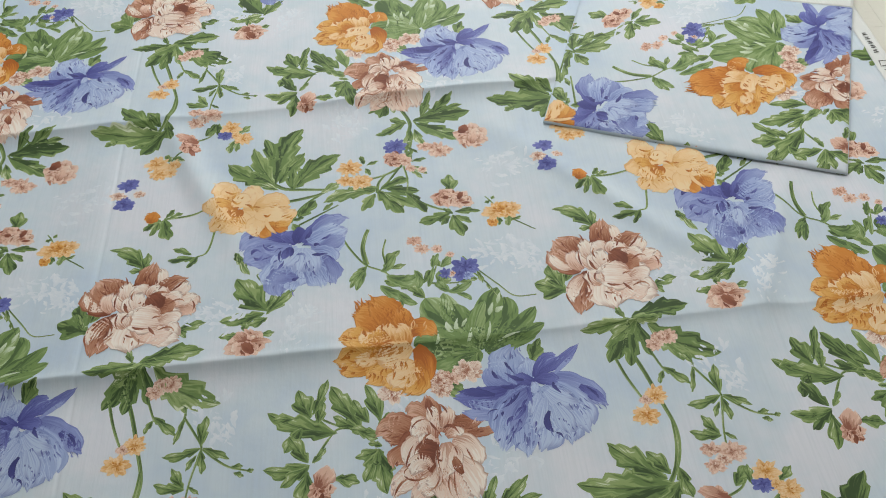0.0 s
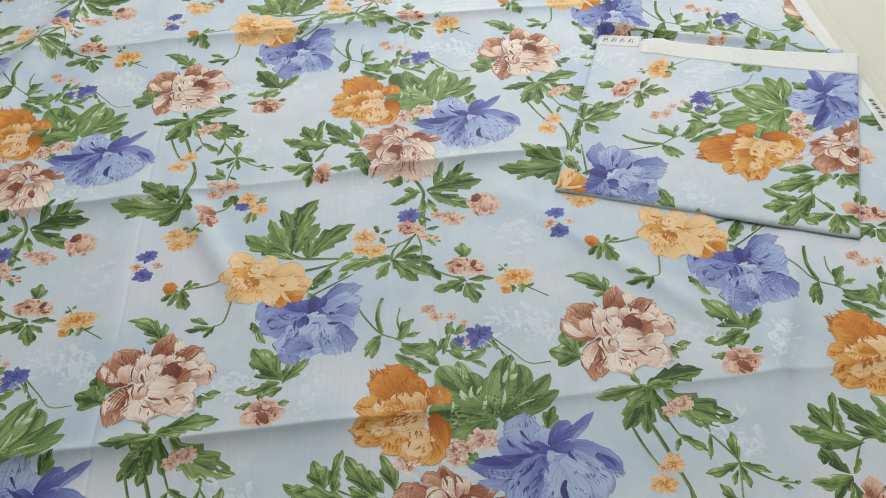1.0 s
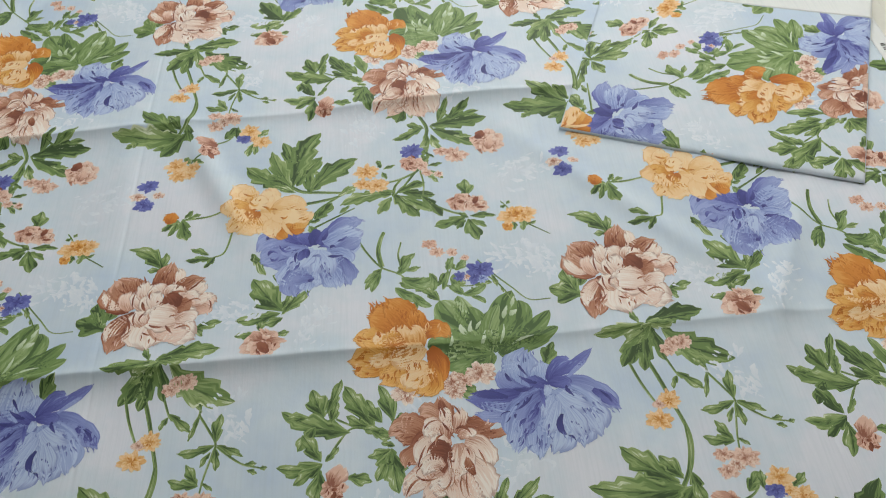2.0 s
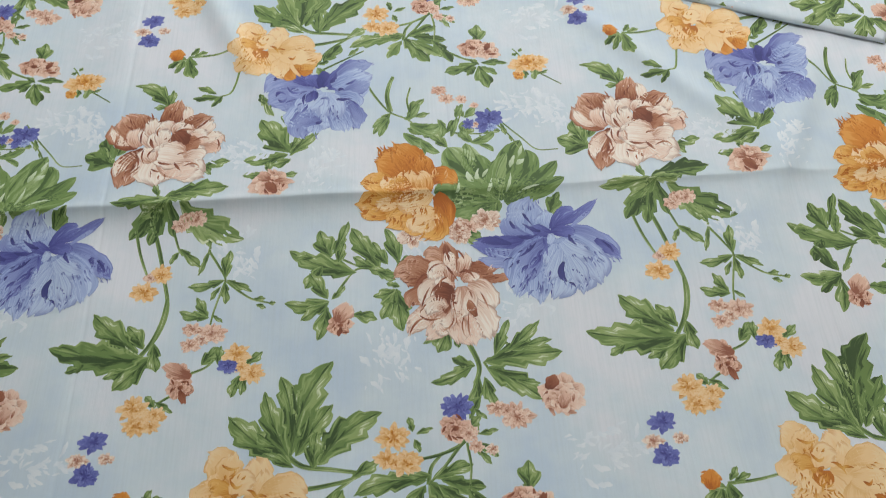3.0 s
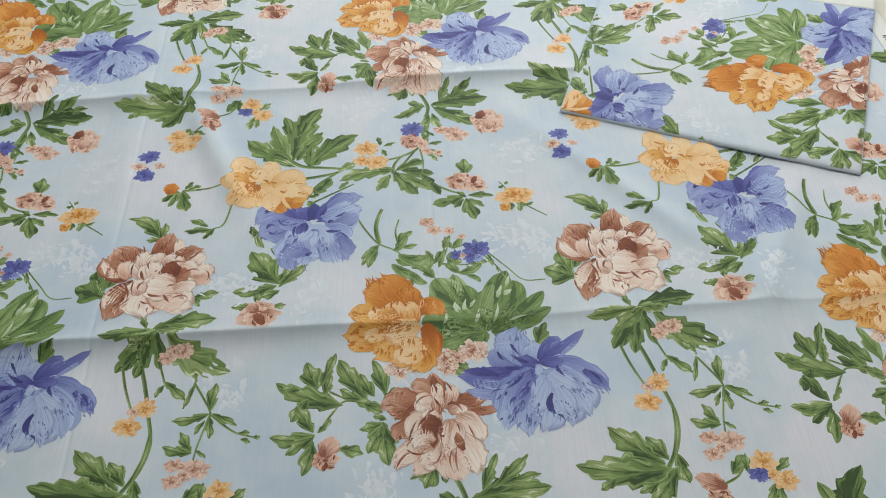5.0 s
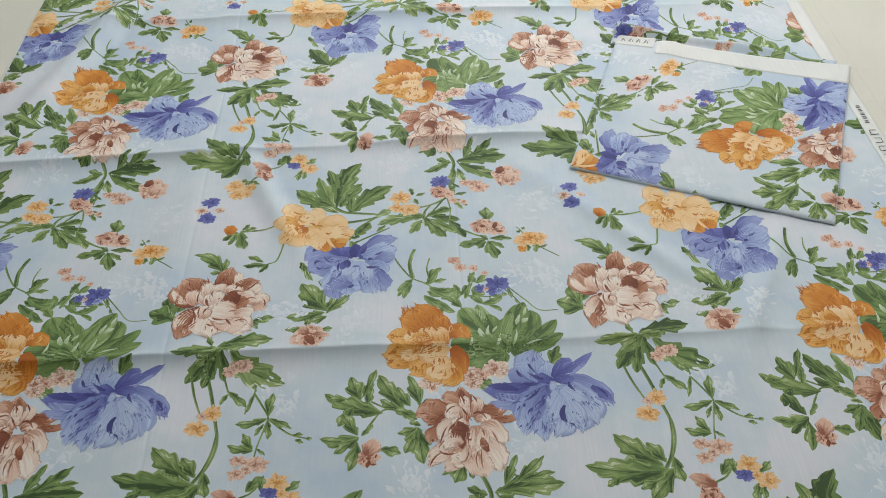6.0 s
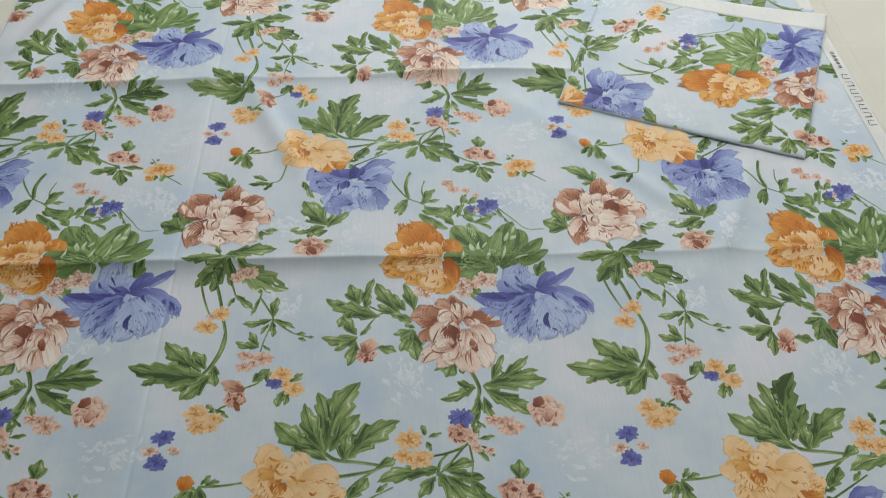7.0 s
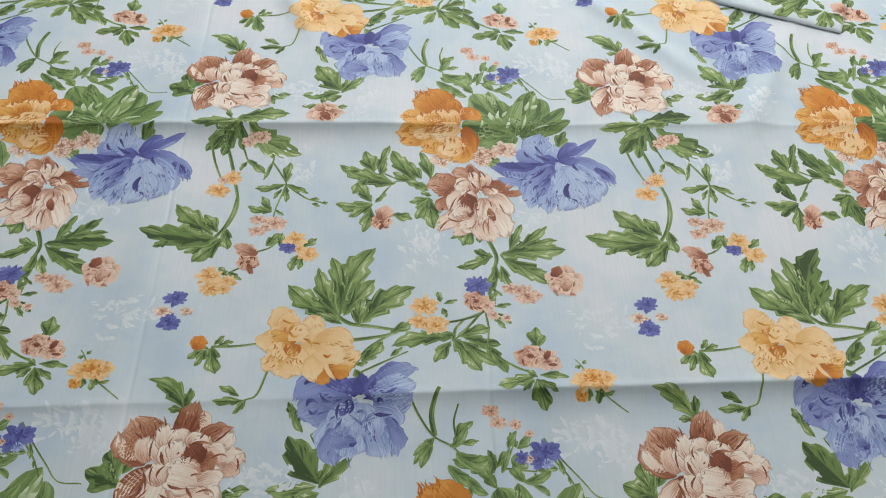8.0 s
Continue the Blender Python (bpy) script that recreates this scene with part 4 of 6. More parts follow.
plume(m, "amber", 0.036, -0.208, 0.111, -0.217, 0.090, -0.234, 0.078)
plume(m, "apricot", 0.024, -0.218, 0.109, -0.228, 0.096, -0.236, 0.089, 0.4, 0.9)
plume(m, "apricot", 0.040, -0.201, 0.113, -0.240, 0.103, -0.256, 0.090, 0.6, 1)
comb(m, "ochre", 9, 0.0046, -0.311, 0.251, -0.274, 0.263, -0.007, 0.016)
comb(m, "ochre", 8, 0.0046, -0.252, 0.231, -0.211, 0.218, 0.003, 0.015)
comb(m, "apricot", 7, 0.0046, -0.221, 0.191, -0.192, 0.201, 0.007, 0.014)
comb(m, "ochre", 10, 0.0046, -0.304, 0.193, -0.253, 0.208, -0.004, 0.013)
comb(m, "ochre", 11, 0.0046, -0.289, 0.159, -0.238, 0.167, -0.004, -0.009)
comb(m, "ochre", 9, 0.0046, -0.290, 0.122, -0.253, 0.121, -0.003, -0.014)
comb(m, "ochre", 7, 0.0046, -0.338, 0.184, -0.312, 0.193, -0.008, 0.004)
comb(m, "ochre", 8, 0.0057, -0.339, 0.154, -0.310, 0.160, -0.010, -0.004)
comb(m, "ochre", 6, 0.0057, -0.341, 0.138, -0.305, 0.131, -0.012, -0.001)
comb(m, "amber", 8, 0.0046, -0.234, 0.114, -0.223, 0.076, -0.009, -0.009)
comb(m, "ochre", 7, 0.0034, -0.206, 0.148, -0.205, 0.095, -0.002, -0.011)
comb(m, "ochre", 8, 0.0034, -0.245, 0.136, -0.219, 0.134, -0.002, -0.010)
comb(m, "apricot", 7, 0.0046, -0.333, 0.144, -0.295, 0.138, -0.011, -0.003)
comb(m, "amber", 6, 0.0046, -0.280, 0.183, -0.253, 0.193, -0.006, 0.010)

m = motif("printed_peony")
plume(m, "rust", 0.039, -0.200, -0.014, -0.195, 0.024, -0.198, 0.061, 0.1, 0.8)
plume(m, "rust", 0.048, -0.202, 0.016, -0.220, 0.031, -0.235, 0.032, 0.6, 1)
plume(m, "brown", 0.016, -0.184, 0.017, -0.194, 0.039, -0.198, 0.057, 0.1, 0.8)
plume(m, "rust", 0.057, -0.223, -0.024, -0.254, 0.003, -0.285, 0.000, 0.15, 1)
plume(m, "rust", 0.043, -0.226, -0.004, -0.247, 0.016, -0.274, 0.019, 0.3, 1)
plume(m, "brown", 0.027, -0.219, -0.005, -0.236, -0.012, -0.247, -0.032, 0.1, 0.9)
plume(m, "rust", 0.046, -0.220, -0.052, -0.247, -0.042, -0.263, -0.057, 0.1, 0.9)
plume(m, "blush", 0.040, -0.217, -0.072, -0.244, -0.080, -0.266, -0.110, 0.2, 1)
plume(m, "cream", 0.040, -0.205, -0.067, -0.236, -0.081, -0.268, -0.094, 0.3, 1)
plume(m, "blush", 0.033, -0.202, -0.083, -0.220, -0.104, -0.239, -0.119, 0.2, 1)
plume(m, "cream", 0.039, -0.193, -0.084, -0.208, -0.097, -0.227, -0.104, 0.4, 1)
plume(m, "brown", 0.028, -0.168, 0.000, -0.146, 0.015, -0.143, 0.024, 0.2, 0.9)
plume(m, "rust", 0.030, -0.164, 0.005, -0.139, 0.003, -0.129, -0.021, 0.2, 0.8)
plume(m, "rust", 0.017, -0.139, -0.010, -0.114, -0.012, -0.088, -0.003, 0.2, 0.9)
plume(m, "rust", 0.014, -0.142, -0.001, -0.124, 0.007, -0.113, 0.017, 0.3, 0.9)
plume(m, "cream", 0.025, -0.180, -0.006, -0.169, 0.020, -0.167, 0.040, 0.3, 1)
plume(m, "cream", 0.024, -0.185, 0.006, -0.191, 0.023, -0.196, 0.043, 0.3, 1)
plume(m, "cream", 0.047, -0.165, -0.021, -0.140, -0.038, -0.130, -0.070, 0.35, 1)
plume(m, "cream", 0.058, -0.172, -0.045, -0.150, -0.086, -0.136, -0.123, 0.5, 1)
plume(m, "blush", 0.047, -0.186, -0.067, -0.174, -0.103, -0.164, -0.133, 0.4, 1)
plume(m, "cream", 0.037, -0.192, -0.072, -0.188, -0.100, -0.187, -0.130, 0.3, 1)
plume(m, "cream", 0.032, -0.200, -0.010, -0.214, 0.010, -0.227, 0.007, 0.25, 1)
plume(m, "cream", 0.043, -0.201, -0.025, -0.214, -0.003, -0.228, -0.008, 0.3, 1)
plume(m, "cream", 0.032, -0.206, -0.014, -0.231, -0.025, -0.242, -0.055, 0.3, 1)
plume(m, "cream", 0.025, -0.193, -0.017, -0.193, 0.003, -0.188, 0.016, 0.2, 1)
plume(m, "cream", 0.030, -0.187, -0.021, -0.204, -0.019, -0.211, -0.007, 0.3, 1)
plume(m, "cream", 0.024, -0.174, -0.015, -0.158, -0.007, -0.153, -0.015, 0.2, 1)
plume(m, "rust", 0.017, -0.219, -0.047, -0.230, -0.063, -0.236, -0.077, 0.1, 0.7)
plume(m, "brown", 0.044, -0.188, -0.048, -0.206, -0.040, -0.223, -0.039, 0, 0.45)
plume(m, "brown", 0.018, -0.193, -0.040, -0.202, -0.061, -0.203, -0.079, 0, 0.4)
plume(m, "cream", 0.031, -0.204, -0.067, -0.222, -0.058, -0.236, -0.075, 0.35, 1)
plume(m, "cream", 0.023, -0.193, -0.069, -0.202, -0.090, -0.215, -0.093, 0.3, 1)
plume(m, "cream", 0.037, -0.176, -0.025, -0.177, -0.053, -0.187, -0.084, 0.45, 1)
plume(m, "cream", 0.026, -0.164, -0.032, -0.164, -0.054, -0.170, -0.076, 0.4, 1)
plume(m, "rust", 0.015, -0.155, -0.083, -0.162, -0.068, -0.164, -0.051, 0.1, 0.6)
dab(m, "brown", 0.0038, -0.245, -0.063, -0.238, -0.041, -0.229, -0.025)
dab(m, "brown", 0.0032, -0.231, 0.003, -0.219, 0.017, -0.201, 0.019)
dab(m, "brown", 0.0042, -0.200, 0.016, -0.191, 0.001, -0.181, -0.014)
dab(m, "brown", 0.0039, -0.193, 0.023, -0.196, 0.039, -0.197, 0.055)
dab(m, "brown", 0.0055, -0.178, 0.001, -0.164, 0.005, -0.152, -0.011)
dab(m, "brown", 0.0028, -0.188, -0.025, -0.192, -0.049, -0.190, -0.078)
dab(m, "brown", 0.0039, -0.194, -0.053, -0.188, -0.057, -0.184, -0.048)
dab(m, "brown", 0.0029, -0.164, -0.034, -0.161, -0.041, -0.160, -0.049)
dab(m, "rust", 0.0040, -0.249, -0.077, -0.233, -0.087, -0.211, -0.083)
dab(m, "rust", 0.0040, -0.267, -0.110, -0.254, -0.089, -0.237, -0.083)
dab(m, "rust", 0.0028, -0.193, -0.084, -0.201, -0.102, -0.216, -0.107)
dab(m, "rust", 0.0028, -0.168, -0.078, -0.170, -0.103, -0.167, -0.123)
dab(m, "rust", 0.0027, -0.176, -0.082, -0.180, -0.104, -0.175, -0.121)
dab(m, "brown", 0.0030, -0.214, -0.022, -0.224, -0.030, -0.230, -0.044)
dab(m, "rust", 0.0039, -0.200, -0.008, -0.210, -0.014, -0.214, -0.027)
dab(m, "rust", 0.0029, -0.145, -0.037, -0.138, -0.055, -0.134, -0.070)
dab(m, "brown", 0.0042, -0.168, 0.029, -0.173, 0.041, -0.180, 0.048)
comb(m, "brown", 5, 0.0034, -0.262, -0.009, -0.238, -0.012, -0.011, -0.001)
comb(m, "rust", 5, 0.0034, -0.277, 0.008, -0.244, -0.021, -0.013, -0.000)
comb(m, "brown", 4, 0.0034, -0.205, 0.048, -0.183, 0.035, 0.001, -0.011)
comb(m, "brown", 4, 0.0034, -0.257, -0.051, -0.235, -0.064, -0.008, -0.008)
comb(m, "cream", 4, 0.0034, -0.134, 0.014, -0.116, 0.004, 0.008, 0.006)
comb(m, "brown", 3, 0.0034, -0.142, -0.001, -0.110, -0.010, 0.009, 0.002)

m = motif("printed_iris")
plume(m, "periwinkle", 0.074, -0.044, 0.069, -0.053, 0.105, -0.039, 0.143, 0.5, 1)
plume(m, "periwinkle", 0.035, -0.062, 0.078, -0.069, 0.104, -0.072, 0.128, 0.4, 1)
plume(m, "periwinkle", 0.034, -0.033, 0.073, -0.020, 0.097, -0.019, 0.118, 0.4, 1)
plume(m, "violet", 0.029, -0.046, 0.065, -0.082, 0.082, -0.086, 0.108, 0.2, 0.9)
plume(m, "violet", 0.033, -0.044, 0.051, -0.089, 0.026, -0.137, 0.028, 0.3, 1)
plume(m, "violet", 0.035, -0.048, 0.038, -0.074, 0.020, -0.088, 0.015, 0.3, 1)
plume(m, "cobalt", 0.043, -0.047, 0.063, -0.099, 0.052, -0.147, 0.057, 0.0, 0.8)
plume(m, "violet", 0.020, -0.065, 0.042, -0.105, 0.038, -0.135, 0.048, 0.4, 1)
plume(m, "navy", 0.016, -0.083, 0.055, -0.117, 0.064, -0.143, 0.066, 0.2, 0.9)
plume(m, "violet", 0.040, -0.001, 0.074, 0.058, 0.059, 0.100, 0.015, 0.3, 1)
plume(m, "violet", 0.025, 0.017, 0.063, 0.054, 0.053, 0.085, 0.016, 0.5, 1)
plume(m, "cobalt", 0.021, 0.063, 0.054, 0.081, 0.037, 0.099, 0.020, 0.2, 0.9)
plume(m, "cobalt", 0.032, -0.007, 0.079, 0.012, 0.106, 0.037, 0.115, 0.1, 0.9)
plume(m, "cobalt", 0.019, 0.001, 0.088, 0.035, 0.104, 0.075, 0.133, 0.2, 0.9)
plume(m, "violet", 0.009, 0.023, 0.081, 0.045, 0.100, 0.066, 0.117, 0.7, 1)
plume(m, "periwinkle", 0.060, -0.009, 0.066, -0.058, 0.025, -0.087, -0.025, 0.1, 0.7)
plume(m, "periwinkle", 0.060, -0.009, 0.066, -0.051, 0.016, -0.082, -0.044, 0.2, 0.8)
plume(m, "periwinkle", 0.053, -0.007, 0.061, -0.036, 0.001, -0.046, -0.058, 0.2, 0.8)
plume(m, "periwinkle", 0.067, -0.004, 0.060, -0.002, -0.002, -0.021, -0.052, 0.5, 1)
plume(m, "periwinkle", 0.066, 0.000, 0.060, 0.025, 0.006, 0.029, -0.045, 0.5, 1)
plume(m, "periwinkle", 0.064, 0.004, 0.060, 0.043, 0.022, 0.061, -0.027, 0.5, 1)
plume(m, "violet", 0.030, -0.018, 0.060, -0.050, 0.036, -0.073, 0.009, 0.1, 0.8)
plume(m, "violet", 0.025, -0.023, 0.049, -0.045, 0.015, -0.064, -0.022, 0.2, 0.8)
plume(m, "periwinkle", 0.023, -0.009, 0.050, -0.018, 0.028, -0.029, 0.012, 0.7, 1)
plume(m, "periwinkle", 0.044, 0.005, 0.053, 0.027, 0.030, 0.051, 0.021, 0.8, 1)
plume(m, "periwinkle", 0.028, -0.001, 0.038, -0.014, 0.004, -0.026, -0.021, 0.7, 1)
plume(m, "periwinkle", 0.034, 0.014, 0.025, 0.026, -0.009, 0.030, -0.031, 0.8, 1)
plume(m, "cobalt", 0.023, -0.010, 0.070, -0.030, 0.079, -0.043, 0.088, 0.1, 0.7)
plume(m, "cobalt", 0.026, -0.011, 0.075, 0.011, 0.075, 0.027, 0.067, 0.1, 0.8)
plume(m, "periwinkle", 0.015, -0.019, 0.051, -0.013, 0.062, -0.016, 0.071, 0.8, 1)
plume(m, "navy", 0.012, 0.003, 0.013, -0.005, -0.008, 0.003, -0.024, 0, 0.5)
dab(m, "navy", 0.0080, -0.029, 0.077, -0.044, 0.083, -0.060, 0.096)
dab(m, "navy", 0.0074, 0.019, 0.067, 0.021, 0.056, 0.029, 0.044)
dab(m, "navy", 0.0054, -0.057, 0.117, -0.052, 0.107, -0.043, 0.092)
dab(m, "navy", 0.0064, -0.081, 0.103, -0.077, 0.091, -0.071, 0.086)
dab(m, "navy", 0.0067, -0.071, 0.070, -0.052, 0.066, -0.033, 0.073)
dab(m, "navy", 0.0055, 0.074, 0.051, 0.087, 0.036, 0.090, 0.025)
dab(m, "cobalt", 0.0059, -0.027, 0.063, -0.024, 0.044, -0.024, 0.027)
dab(m, "navy", 0.0051, -0.039, 0.057, -0.056, 0.039, -0.073, 0.029)
dab(m, "cobalt", 0.0070, -0.034, 0.030, -0.046, 0.013, -0.061, 0.003)
dab(m, "navy", 0.0042, 0.006, -0.028, 0.013, -0.031, 0.017, -0.040)
dab(m, "periwinkle", 0.0045, -0.126, 0.058, -0.110, 0.046, -0.084, 0.044)
dab(m, "periwinkle", 0.0044, -0.133, 0.050, -0.109, 0.034, -0.086, 0.028)
comb(m, "navy", 6, 0.0046, -0.044, 0.056, -0.087, 0.019, -0.011, -0.011)
comb(m, "cobalt", 8, 0.0046, -0.028, 0.040, -0.072, -0.011, -0.009, -0.013)
comb(m, "cobalt", 8, 0.0046, -0.041, 0.008, -0.075, -0.030, -0.007, -0.012)
comb(m, "violet", 8, 0.0046, -0.061, -0.001, -0.030, -0.036, -0.005, -0.014)
comb(m, "cobalt", 5, 0.0034, -0.026, 0.005, -0.022, -0.037, -0.002, -0.011)
comb(m, "violet", 8, 0.0034, 0.021, 0.031, 0.056, 0.010, 0.002, -0.009)
comb(m, "cobalt", 6, 0.0034, 0.014, 0.001, 0.043, -0.023, 0.001, -0.006)
comb(m, "violet", 7, 0.0034, 0.003, -0.022, 0.042, -0.038, -0.001, -0.012)
comb(m, "periwinkle", 6, 0.0046, -0.074, 0.005, -0.048, -0.045, -0.006, -0.014)
comb(m, "periwinkle", 6, 0.0034, 0.016, 0.059, 0.052, 0.039, 0.009, -0.008)
comb(m, "violet", 5, 0.0034, -0.063, 0.122, -0.024, 0.126, 0.001, 0.016)
comb(m, "violet", 6, 0.0034, 0.003, 0.102, 0.035, 0.111, 0.011, 0.008)
comb(m, "violet", 6, 0.0034, 0.051, 0.033, 0.091, 0.007, 0.008, -0.009)

m = motif("printed_peony")
plume(m, "rust", 0.067, -0.729, 0.309, -0.759, 0.342, -0.785, 0.371, 0.0, 0.9)
plume(m, "rust", 0.060, -0.750, 0.300, -0.776, 0.316, -0.801, 0.346, 0.2, 1)
plume(m, "cream", 0.021, -0.768, 0.301, -0.792, 0.312, -0.804, 0.338, 0.5, 1)
plume(m, "rust", 0.041, -0.736, 0.329, -0.746, 0.355, -0.751, 0.375, 0.0, 0.9)
plume(m, "rust", 0.053, -0.693, 0.341, -0.693, 0.371, -0.685, 0.407, 0.0, 0.9)
plume(m, "cream", 0.022, -0.679, 0.344, -0.667, 0.368, -0.671, 0.391, 0.5, 1)
plume(m, "rust", 0.049, -0.664, 0.326, -0.648, 0.346, -0.620, 0.358, 0.1, 0.9)
plume(m, "rust", 0.052, -0.734, 0.284, -0.761, 0.249, -0.774, 0.197, 0.0, 0.8)
plume(m, "cream", 0.027, -0.750, 0.280, -0.775, 0.255, -0.783, 0.224, 0.3, 1)
plume(m, "rust", 0.031, -0.729, 0.276, -0.738, 0.244, -0.751, 0.215, 0.2, 0.9)
plume(m, "blush", 0.040, -0.654, 0.294, -0.618, 0.304, -0.595, 0.298, 0.2, 1)
plume(m, "tan", 0.031, -0.644, 0.287, -0.620, 0.287, -0.608, 0.275, 0.2, 0.9)
plume(m, "cream", 0.031, -0.659, 0.306, -0.629, 0.313, -0.603, 0.319, 0.3, 1)
plume(m, "cream", 0.093, -0.684, 0.273, -0.707, 0.241, -0.709, 0.203, 0.5, 1)
plume(m, "cream", 0.066, -0.675, 0.269, -0.656, 0.240, -0.626, 0.221, 0.6, 1)
plume(m, "blush", 0.049, -0.705, 0.259, -0.678, 0.237, -0.639, 0.238, 0.3, 1)
plume(m, "cream", 0.031, -0.644, 0.255, -0.647, 0.277, -0.631, 0.288, 0.3, 1)
plume(m, "cream", 0.032, -0.647, 0.312, -0.633, 0.333, -0.619, 0.352, 0.3, 1)
plume(m, "blush", 0.035, -0.751, 0.294, -0.760, 0.317, -0.758, 0.339, 0.2, 1)
plume(m, "cream", 0.033, -0.725, 0.297, -0.738, 0.315, -0.747, 0.338, 0.3, 1)
plume(m, "cream", 0.036, -0.718, 0.316, -0.729, 0.339, -0.730, 0.364, 0.3, 1)
plume(m, "cream", 0.039, -0.698, 0.330, -0.706, 0.342, -0.715, 0.354, 0.25, 1)
plume(m, "cream", 0.030, -0.685, 0.320, -0.680, 0.339, -0.673, 0.352, 0.2, 1)
plume(m, "cream", 0.037, -0.664, 0.315, -0.669, 0.332, -0.677, 0.344, 0.25, 1)
plume(m, "cream", 0.031, -0.662, 0.306, -0.646, 0.318, -0.628, 0.327, 0.3, 1)
plume(m, "blush", 0.037, -0.654, 0.294, -0.648, 0.307, -0.635, 0.317, 0.1, 0.9)
plume(m, "rust", 0.034, -0.670, 0.296, -0.654, 0.300, -0.638, 0.303, 0.1, 0.8)
plume(m, "rust", 0.024, -0.678, 0.283, -0.663, 0.290, -0.653, 0.286, 0.0, 0.7)
plume(m, "cream", 0.044, -0.693, 0.294, -0.716, 0.307, -0.719, 0.333, 0.35, 1)
plume(m, "cream", 0.034, -0.696, 0.291, -0.708, 0.315, -0.699, 0.336, 0.45, 1)
plume(m, "brown", 0.039, -0.666, 0.296, -0.677, 0.314, -0.688, 0.326, 0.0, 0.5)
plume(m, "brown", 0.028, -0.692, 0.307, -0.683, 0.298, -0.668, 0.296, 0.0, 0.35)
plume(m, "cream", 0.046, -0.669, 0.277, -0.688, 0.285, -0.713, 0.282, 0.45, 1)
plume(m, "cream", 0.060, -0.662, 0.260, -0.692, 0.269, -0.729, 0.276, 0.5, 1)
plume(m, "cream", 0.038, -0.721, 0.256, -0.732, 0.273, -0.741, 0.291, 0.3, 1)
plume(m, "cream", 0.040, -0.665, 0.263, -0.643, 0.268, -0.633, 0.262, 0.4, 1)
dab(m, "brown", 0.0061, -0.732, 0.315, -0.728, 0.300, -0.722, 0.289)
dab(m, "brown", 0.0055, -0.712, 0.257, -0.700, 0.251, -0.681, 0.251)
dab(m, "brown", 0.0051, -0.682, 0.254, -0.675, 0.242, -0.668, 0.234)
dab(m, "brown", 0.0034, -0.740, 0.288, -0.743, 0.272, -0.737, 0.252)
dab(m, "brown", 0.0042, -0.722, 0.289, -0.731, 0.276, -0.730, 0.265)
dab(m, "rust", 0.0033, -0.718, 0.319, -0.721, 0.333, -0.715, 0.343)
dab(m, "rust", 0.0054, -0.687, 0.329, -0.668, 0.335, -0.649, 0.330)
dab(m, "brown", 0.0054, -0.723, 0.355, -0.709, 0.362, -0.694, 0.357)
dab(m, "brown", 0.0045, -0.648, 0.335, -0.634, 0.348, -0.621, 0.363)
dab(m, "rust", 0.0040, -0.651, 0.305, -0.633, 0.314, -0.622, 0.307)
dab(m, "brown", 0.0035, -0.608, 0.308, -0.603, 0.296, -0.606, 0.283)
dab(m, "rust", 0.0039, -0.678, 0.273, -0.669, 0.277, -0.658, 0.275)
dab(m, "brown", 0.0033, -0.748, 0.302, -0.750, 0.322, -0.746, 0.341)
dab(m, "rust", 0.0041, -0.722, 0.239, -0.711, 0.233, -0.702, 0.235)
dab(m, "brown", 0.0046, -0.755, 0.278, -0.748, 0.261, -0.747, 0.242)
dab(m, "rust", 0.0040, -0.666, 0.244, -0.645, 0.250, -0.635, 0.238)
comb(m, "brown", 7, 0.0034, -0.710, 0.365, -0.671, 0.360, 0.002, 0.017)
comb(m, "brown", 6, 0.0034, -0.771, 0.349, -0.754, 0.336, -0.006, 0.012)
comb(m, "brown", 5, 0.0034, -0.751, 0.353, -0.734, 0.357, -0.005, 0.013)
comb(m, "brown", 4, 0.0034, -0.670, 0.346, -0.640, 0.351, 0.009, 0.010)
comb(m, "brown", 5, 0.0034, -0.756, 0.262, -0.743, 0.244, -0.008, -0.020)
comb(m, "rust", 4, 0.0034, -0.774, 0.236, -0.754, 0.218, -0.006, -0.015)
comb(m, "rust", 4, 0.0034, -0.702, 0.303, -0.692, 0.318, -0.008, -0.009)
comb(m, "cream", 4, 0.0046, -0.762, 0.235, -0.742, 0.238, -0.006, -0.015)
comb(m, "rust", 5, 0.0034, -0.722, 0.231, -0.688, 0.220, 0.001, -0.011)
comb(m, "cream", 4, 0.0034, -0.702, 0.384, -0.675, 0.383, 0.004, 0.012)

m = motif("printed_peony")
plume(m, "violet", 0.066, -0.430, -0.482, -0.479, -0.464, -0.518, -0.488, 0.3, 1)
plume(m, "violet", 0.043, -0.435, -0.464, -0.471, -0.443, -0.495, -0.438, 0.2, 0.9)
plume(m, "cobalt", 0.037, -0.426, -0.473, -0.453, -0.451, -0.471, -0.440, 0.1, 0.8)
plume(m, "violet", 0.059, -0.435, -0.496, -0.483, -0.505, -0.513, -0.519, 0.3, 1)
plume(m, "violet", 0.036, -0.439, -0.508, -0.465, -0.524, -0.478, -0.538, 0.3, 0.9)
plume(m, "cobalt", 0.032, -0.413, -0.480, -0.428, -0.461, -0.439, -0.449, 0.1, 0.8)
plume(m, "navy", 0.029, -0.413, -0.480, -0.408, -0.457, -0.397, -0.446, 0.1, 0.8)
plume(m, "cobalt", 0.047, -0.400, -0.482, -0.363, -0.443, -0.331, -0.422, 0.2, 1)
plume(m, "violet", 0.034, -0.391, -0.471, -0.352, -0.435, -0.315, -0.426, 0.3, 1)
plume(m, "periwinkle", 0.059, -0.391, -0.482, -0.351, -0.466, -0.319, -0.456, 0.4, 1)
